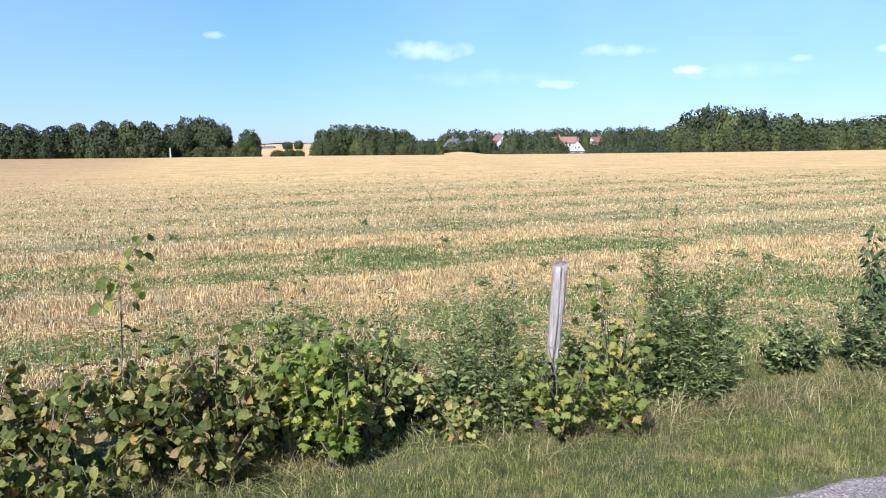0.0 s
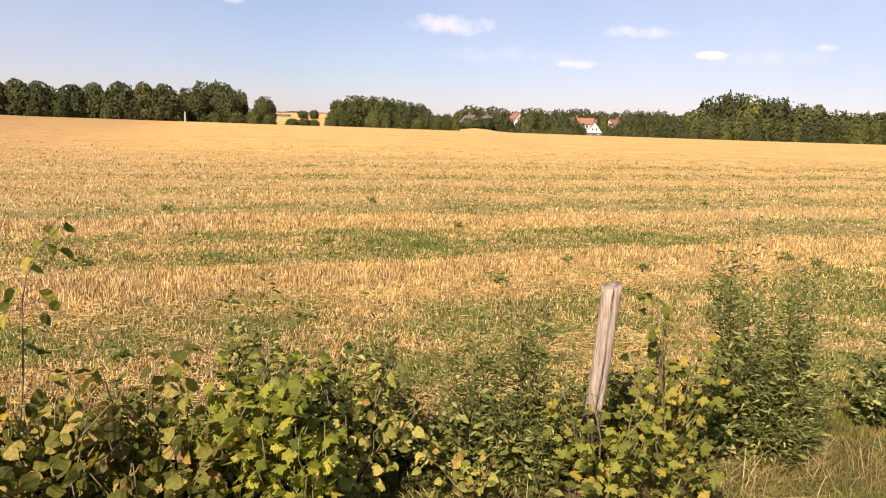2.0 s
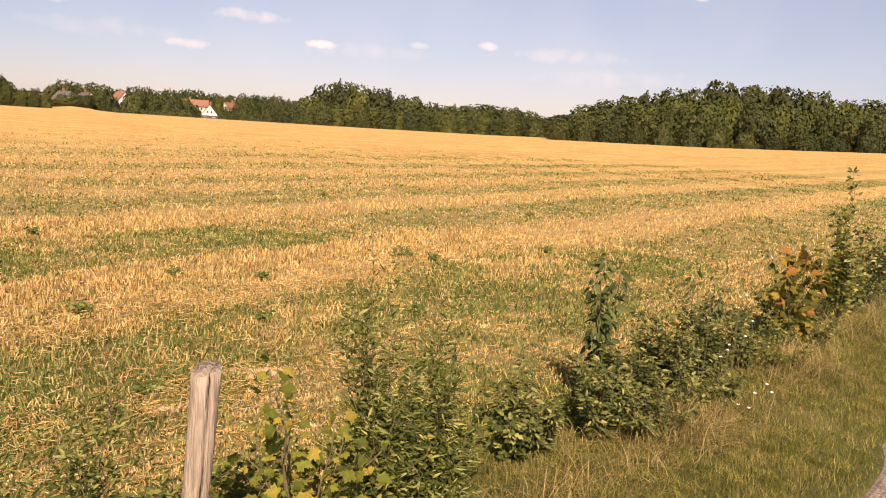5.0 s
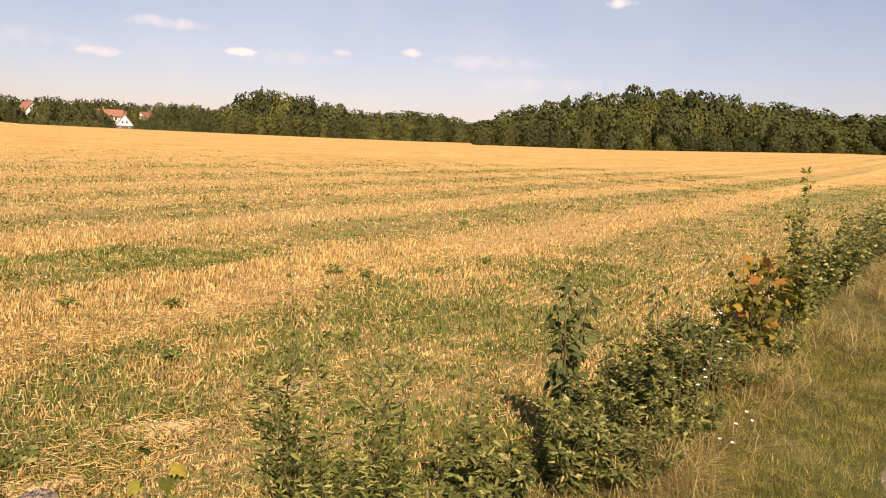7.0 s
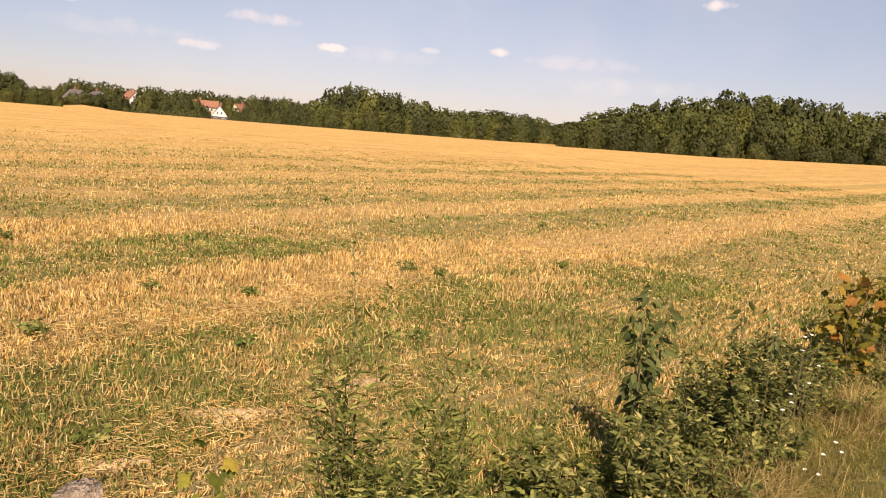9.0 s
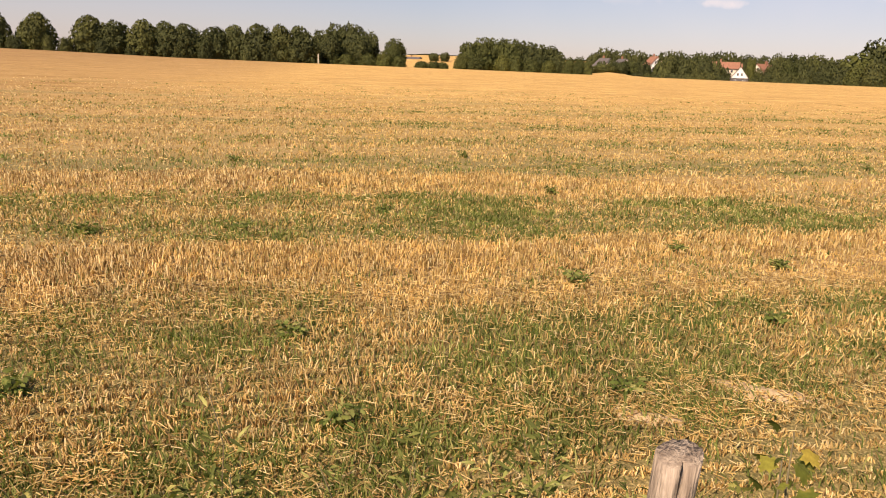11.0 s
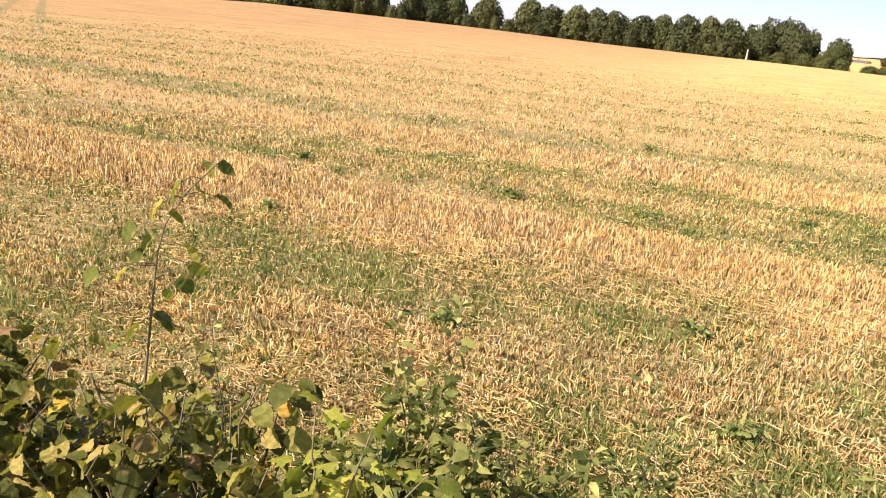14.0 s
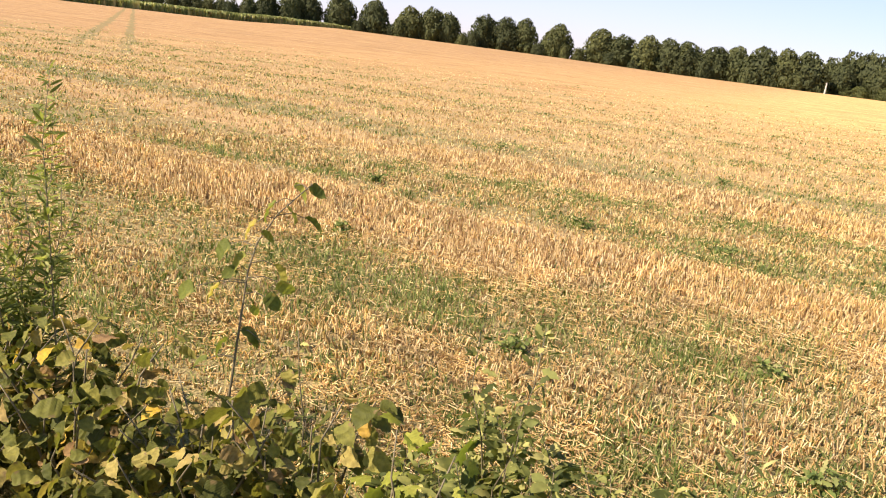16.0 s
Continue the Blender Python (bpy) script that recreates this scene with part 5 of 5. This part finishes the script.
# ---------------------------------------------------------------- stubble, straw and grass
GREEN_V = [-5, 5.0, 5.3, 5.8, 6.2, 8.0, 8.5, 10.0, 10.3, 12.2, 12.6, 14.1, 14.5, 16.1, 16.6, 17.8, 18.3, 19.4, 20.0, 21.5, 22.3, 23.5, 24.5, 26, 28, 30, 40]
GREEN_K = [0.8, 0.8, 0.45, 0.4, 0.75, 0.72, 0.1, 0.08, 0.72, 0.72, 0.12, 0.1, 0.7, 0.66, 0.2, 0.2, 0.6, 0.55, 0.15, 0.15, 0.65, 0.6, 0.12, 0.12, 0.45, 0.12, 0.05]


def patch_noise(x, y, k, seed):
    """Cheap smooth noise from 0 to 1."""
    rng = np.random.default_rng(seed)
    q = np.zeros_like(x)
    for i in range(7):
        a, f, p = rng.uniform(0, 6.28), k * rng.uniform(0.5, 1.9), rng.uniform(0, 6.28)
        q += np.sin((x * math.cos(a) + y * math.sin(a)) * f + p)
    return 1 / (1 + np.exp(-q * 0.9))


def greenness(x, y):
    v = -x * math.sin(ROW_A) + y * math.cos(ROW_A)
    u = x * math.cos(ROW_A) + y * math.sin(ROW_A)
    v = v + 0.5 * (patch_noise(x, y, 1.1, 61) - 0.5)
    side = np.interp(u, [-14, -7, -3, 1, 4.5], [1.1, 1.0, 0.66, 0.95, 1.4])
    streaks = patch_noise(u * 0.22, v * 1.6, 2.4, 62)
    clump = 0.5 * patch_noise(x, y, 1.6, 4) + 0.5 * patch_noise(x, y, 5.5, 14)
    return np.clip(side * np.interp(v, GREEN_V, GREEN_K) * (0.1 + 1.05 * np.clip((clump - 0.28) * 2.2, 0, 1) + 0.3 * streaks), 0, 1)


def field_points(n, rmax, power, seed, rmin=1.6):
    """Random places over the near field, denser close to the lane."""
    rng = np.random.default_rng(seed)
    c = rng.random(n)
    p = 2 - power
    r = (rmin ** p + c * (rmax ** p - rmin ** p)) ** (1 / p)
    az = np.radians(rng.uniform(-86, 76, n))
    x, y = 0.5 + r * np.sin(az), 4.2 + r * np.cos(az)
    s, d = np_sd(x, y)
    k = d > 1.35 + 0.35 * patch_noise(x, y, 2.0, 9)
    return x[k], y[k], r[k], rng


def upright(x, y, h, w, lean, rng):
    n = len(x)
    a = rng.uniform(0, 6.28, n)
    ax = np.stack([np.cos(a) * w, np.sin(a) * w, np.zeros(n)], 1)
    ay = np.stack([-np.sin(a) * w, np.cos(a) * w, np.zeros(n)], 1)
    az = np.stack([rng.normal(0, lean, n) * h, rng.normal(0, lean, n) * h, h], 1)
    return np.stack([x, y, height(x, y) - 0.01], 1), ax, ay, az


BLADE4 = (np.array([(-1, 0, 0), (1, 0, 0), (-0.9, 0.08, 0.3), (0.9, 0.08, 0.3), (-0.75, 0.3, 0.62), (0.75, 0.3, 0.62), (-0.5, 0.65, 0.85), (0.5, 0.65, 0.85), (0, 1.05, 0.9)], float),
          np.array([(0, 1, 3), (0, 3, 2), (2, 3, 5), (2, 5, 4), (4, 5, 7), (4, 7, 6), (6, 7, 8)]))
STALK = (np.array([(1, 0, 0), (-0.5, 0.87, 0), (-0.5, -0.87, 0), (0.9, 0, 1), (-0.45, 0.78, 1), (-0.45, -0.78, 1.03)], float),
         np.array([(0, 1, 4), (0, 4, 3), (1, 2, 5), (1, 5, 4), (2, 0, 3), (2, 3, 5)]))
BLADE = (np.array([(-1, 0, 0), (1, 0, 0), (-0.8, 0.25, 0.5), (0.8, 0.25, 0.55), (0, 1.0, 0.95)], float),
         np.array([(0, 1, 3), (0, 3, 2), (2, 3, 4)]))


def stubble():
    x, y, r, rng = field_points(190000, 60, 1.5, 41)
    x2, y2, r2, _ = field_points(95000, 11, 0.9, 47)
    x, y, r = np.concatenate([x, x2]), np.concatenate([y, y2]), np.concatenate([r, r2])
    u = x * math.cos(ROW_A) + y * math.sin(ROW_A)
    v = -x * math.sin(ROW_A) + y * math.cos(ROW_A)
    pitch = 0.125
    v = np.round(v / pitch) * pitch + rng.normal(0, 0.016, len(v))
    x, y = u * math.cos(ROW_A) - v * math.sin(ROW_A), u * math.sin(ROW_A) + v * math.cos(ROW_A)
    g = greenness(x, y)
    keep = rng.random(len(x)) > np.minimum(1.0, g * 0.75 + smooth(18, 60, r))
    x, y, r, g = x[keep], y[keep], r[keep], g[keep]
    gold = np.interp(v[keep], [8.1, 8.6, 9.9, 10.3, 12.3, 12.7, 14.1, 14.6, 16.2, 16.7, 17.8, 18.3], [0.25, 0.85, 0.85, 0.25, 0.25, 0.8, 0.8, 0.3, 0.3, 0.7, 0.7, 0.35])
    gold = gold * (0.6 + 0.55 * patch_noise(x, y, 1.3, 31))
    streak = patch_noise(x * math.cos(ROW_A) * 0.06 + y * math.sin(ROW_A) * 0.06, v[keep] * 1.0, 3.2, 19)
    h = (0.043 + 0.031 * gold) * (0.6 + 0.6 * streak) * (1 - 0.5 * smooth(14, 50, r)) * rng.uniform(0.6, 1.25, len(x))
    w = (0.0038 + 0.0006 * np.maximum(r - 4, 0) ** 0.9) * rng.uniform(0.6, 1.35, len(x)) * 1.1
    lean = 0.4 - 0.22 * gold
    russet = rng.random(len(x)) < smooth(0.0, 5.0, -0.94 * x - 0.33 * y + 3.2 + 4 * (patch_noise(x, y, 1.0, 71) - 0.5))
    for k, mat, label in ((~russet, M_STRAW, "cut golden straw stubble standing in rows"), (russet, M_STRAW_R, "cut russet straw stubble standing in rows")):
        V, F = strew(*STALK, *upright(x[k], y[k], h[k], w[k], lean[k], rng))
        tagged(new("stubble", tri_mesh("stubble", V, F, mat)), label, "stubble", kind="stuff")


def litter():
    x, y, r, rng = field_points(56000, 26, 1.5, 42)
    g = patch_noise(x, y, 1.1, 6)
    k = rng.random(len(x)) < 0.25 + 0.75 * g
    x, y, r = x[k], y[k], r[k]
    # thrown straw in the bare patches near the post
    extra = 5400
    which = rng.integers(0, 11, extra)
    cx = np.array([1.5, 1.0, 0.3, -3.6, -2.6, 2.4, -1.2, -0.3, -2.1, -3.1, -1.75])[which]
    cy = np.array([7.8, 7.4, 7.2, 6.3, 7.6, 8.0, 6.2, 6.4, 6.4, 5.6, 5.85])[which]
    x = np.concatenate([x, cx + rng.normal(0, 0.28, extra)])
    y = np.concatenate([y, cy + rng.normal(0, 0.16, extra)])
    r = np.concatenate([r, np.full(extra, 4.0)])
    # a swath of straw left along the foot of the standing band
    swath = 5200
    su, sv = rng.uniform(-5, 8, swath), rng.normal(8.35, 0.26, swath)
    x = np.concatenate([x, su * math.cos(ROW_A) - sv * math.sin(ROW_A)])
    y = np.concatenate([y, su * math.sin(ROW_A) + sv * math.cos(ROW_A)])
    r = np.concatenate([r, np.full(swath, 5.5)])
    n = len(x)
    a = rng.uniform(0, 6.28, n)
    ln = rng.uniform(0.02, 0.075, n)
    tilt = rng.normal(0.05, 0.12, n)
    w = (0.0026 + 0.0004 * np.maximum(r - 4, 0) ** 0.9)
    az = np.stack([np.cos(a) * ln, np.sin(a) * ln, tilt * ln], 1)
    ax = np.stack([-np.sin(a) * w, np.cos(a) * w, 0 * w], 1)
    ay = np.stack([0 * w, 0 * w, w], 1)
    V, F = strew(*STALK, np.stack([x, y, height(x, y) + rng.uniform(0.004, 0.05, n)], 1), ax, ay, az)
    tagged(new("loose_straw", tri_mesh("loose_straw", V, F, M_STRAW)), "loose chopped straw lying between the stubble", "straw", kind="stuff")


def blades(name, x, y, h, w, bend, mat, label, category, rng, shape=BLADE):
    n = len(x)
    a = rng.uniform(0, 6.28, n)
    b = bend * h
    ax = np.stack([np.cos(a) * w, np.sin(a) * w, np.zeros(n)], 1)
    ay = np.stack([-np.sin(a) * b, np.cos(a) * b, np.zeros(n)], 1)
    az = np.stack([np.zeros(n), np.zeros(n), h * np.sqrt(np.maximum(0.15, 1 - 0.6 * bend ** 2))], 1)
    V, F = strew(*shape, np.stack([x, y, height(x, y) - 0.01], 1), ax, ay, az)
    tagged(new(name, tri_mesh(name, V, F, mat)), label, category, kind="stuff")


def field_grass():
    x, y, r, rng = field_points(200000, 50, 1.6, 43)
    x2, y2, r2, _ = field_points(110000, 10, 0.9, 48)
    x, y, r = np.concatenate([x, x2]), np.concatenate([y, y2]), np.concatenate([r, r2])
    g = greenness(x, y)
    k = (rng.random(len(x)) < g * 1.0) & (np.arange(len(x)) % 2 == 0)
    # small tufts of several blades
    x, y, r = np.repeat(x[k], 4), np.repeat(y[k], 4), np.repeat(r[k], 4)
    n = len(x)
    spread = 0.022 + 0.003 * r
    x, y = x + rng.normal(0, 1, n) * spread, y + rng.normal(0, 1, n) * spread
    blades("field_grass", x, y, np.repeat(rng.uniform(0.04, 0.1, n // 4), 4) * rng.uniform(0.6, 1.1, n), 0.0036 + 0.0008 * np.maximum(r - 4, 0) ** 0.9, rng.uniform(0.2, 1.0, n), M_FIELDGRASS, "green volunteer grass growing through the stubble", "grass", rng)


def verge_grass():
    rng = np.random.default_rng(44)
    n = 110000
    s = np.where(rng.random(n) < 0.85, rng.uniform(-4.5, 6, n), rng.uniform(6, 20, n))
    d = rng.uniform(0.0, 1.9, n)
    d = np.where(rng.random(n) < 0.14, rng.uniform(-0.2, 0.1, n), d)
    x = ROAD_O.x + R_U.x * s + R_N.x * d
    y = ROAD_O.y + R_U.y * s + R_N.y * d
    thin = patch_noise(x, y, 3.0, 12)
    k = rng.random(n) < (0.2 + 0.8 * thin) * np.interp(d - road_edge(s), [-0.07, -0.06, 0.1, 0.4, 2], [0, 0.25, 0.7, 1, 1])
    x, y, d, thin = x[k], y[k], d[k], thin[k]
    n = len(x)
    h = rng.uniform(0.02, 0.085, n) * (0.45 + 0.9 * patch_noise(x, y, 6.0, 33)) * np.interp(d, [0, 0.5, 1.0, 1.6], [0.6, 0.9, 1.5, 1.4])
    blades("verge_grass", x, y, h, rng.uniform(0.0009, 0.0019, n), rng.uniform(0.4, 1.6, n), M_GRASS, "short rough green and dry verge grass", "grass", rng)


def verge_turf():
    """The close undergrowth of the verge, one small blade after another."""
    rng = np.random.default_rng(49)
    n = 380000
    s = -4.2 + 11.5 * rng.random(n) ** 1.1
    d = rng.uniform(-0.14, 1.5, n)
    x, y = ROAD_O.x + R_U.x * s + R_N.x * d, ROAD_O.y + R_U.y * s + R_N.y * d
    k = rng.random(n) < (0.3 + 0.7 * patch_noise(x, y, 4.0, 22)) * np.interp(d - road_edge(s), [-0.04, -0.03, 0.2], [0, 0.25, 1])
    x, y = x[k], y[k]
    n = len(x)
    shape = (np.array([(-1, 0, 0), (1, 0, 0), (0, 1, 0.95)], float), np.array([(0, 1, 2)]))
    blades("verge_turf", x, y, rng.uniform(0.02, 0.075, n), rng.uniform(0.0012, 0.0024, n), rng.uniform(0.2, 1.2, n), M_GRASS, "dense short olive turf of the verge", "grass", rng, shape)


def dry_grass():
    """Arching tussocks along the foot of the hedge, and taller ones further up the lane."""
    rng = np.random.default_rng(45)
    tuft = 620
    ts = np.where(rng.random(tuft) < 0.5, rng.uniform(-4.2, 5.5, tuft), rng.uniform(5.2, 14, tuft))
    td = np.where(ts > 5.2, rng.normal(0.8, 0.22, tuft), rng.normal(0.92, 0.15, tuft))
    ts[:170], td[:170] = rng.uniform(0.9, 5.0, 170), rng.normal(0.82, 0.1, 170)
    n = tuft * 34
    s = np.repeat(ts, 34) + rng.normal(0, 0.05, n)
    d = np.repeat(td, 34) + rng.normal(0, 0.04, n)
    x = ROAD_O.x + R_U.x * s + R_N.x * d
    y = ROAD_O.y + R_U.y * s + R_N.y * d
    c = patch_noise(x, y, 2.2, 15)
    k = rng.random(n) < c + 0.15
    x, y, c, s = x[k], y[k], c[k], s[k]
    n = len(x)
    tall = np.interp(s, [5.0, 6.0], [1.0, 1.7])
    blades("dry_grass", x, y, rng.uniform(0.1, 0.33, n) * (0.45 + 0.55 * c) * tall, rng.uniform(0.001, 0.0021, n), rng.uniform(0.5, 1.7, n), M_DRY, "long dry yellow grass along the hedge bank", "grass", rng, BLADE4)


def soil_patches():
    rng = np.random.default_rng(46)
    for x, y, w in ((1.55, 7.85, 0.3), (0.95, 7.35, 0.2), (2.5, 8.1, 0.22)):
        e = thing("bare_soil_patch", x, y, 0, "pale bare soil patch between stubble", "soil")
        V, F = [(0, 0, 0.03)], []
        for q, z in ((0.35, 0.026), (0.75, 0.012), (1.0, -0.015)):
            for k in range(16):
                a = 2 * math.pi * k / 16
                r = w * q * (1 + 0.25 * math.sin(3 * a + x) + rng.uniform(-0.1, 0.1))
                V.append((r * math.cos(a), 0.5 * r * math.sin(a), z + rng.uniform(-0.004, 0.004)))
        F = [(0, 1 + k, 1 + (k + 1) % 16) for k in range(16)]
        for i in range(2):
            F += [(1 + i * 16 + k, 17 + i * 16 + k, 17 + i * 16 + (k + 1) % 16, 1 + i * 16 + (k + 1) % 16) for k in range(16)]
        z = float(height(x, y))
        e.location.z = z
        mesh_obj("crust", V, F, M_STONE, e, shade=True)


soil_patches()
stubble()
litter()
field_grass()
verge_grass()
verge_turf()
dry_grass()
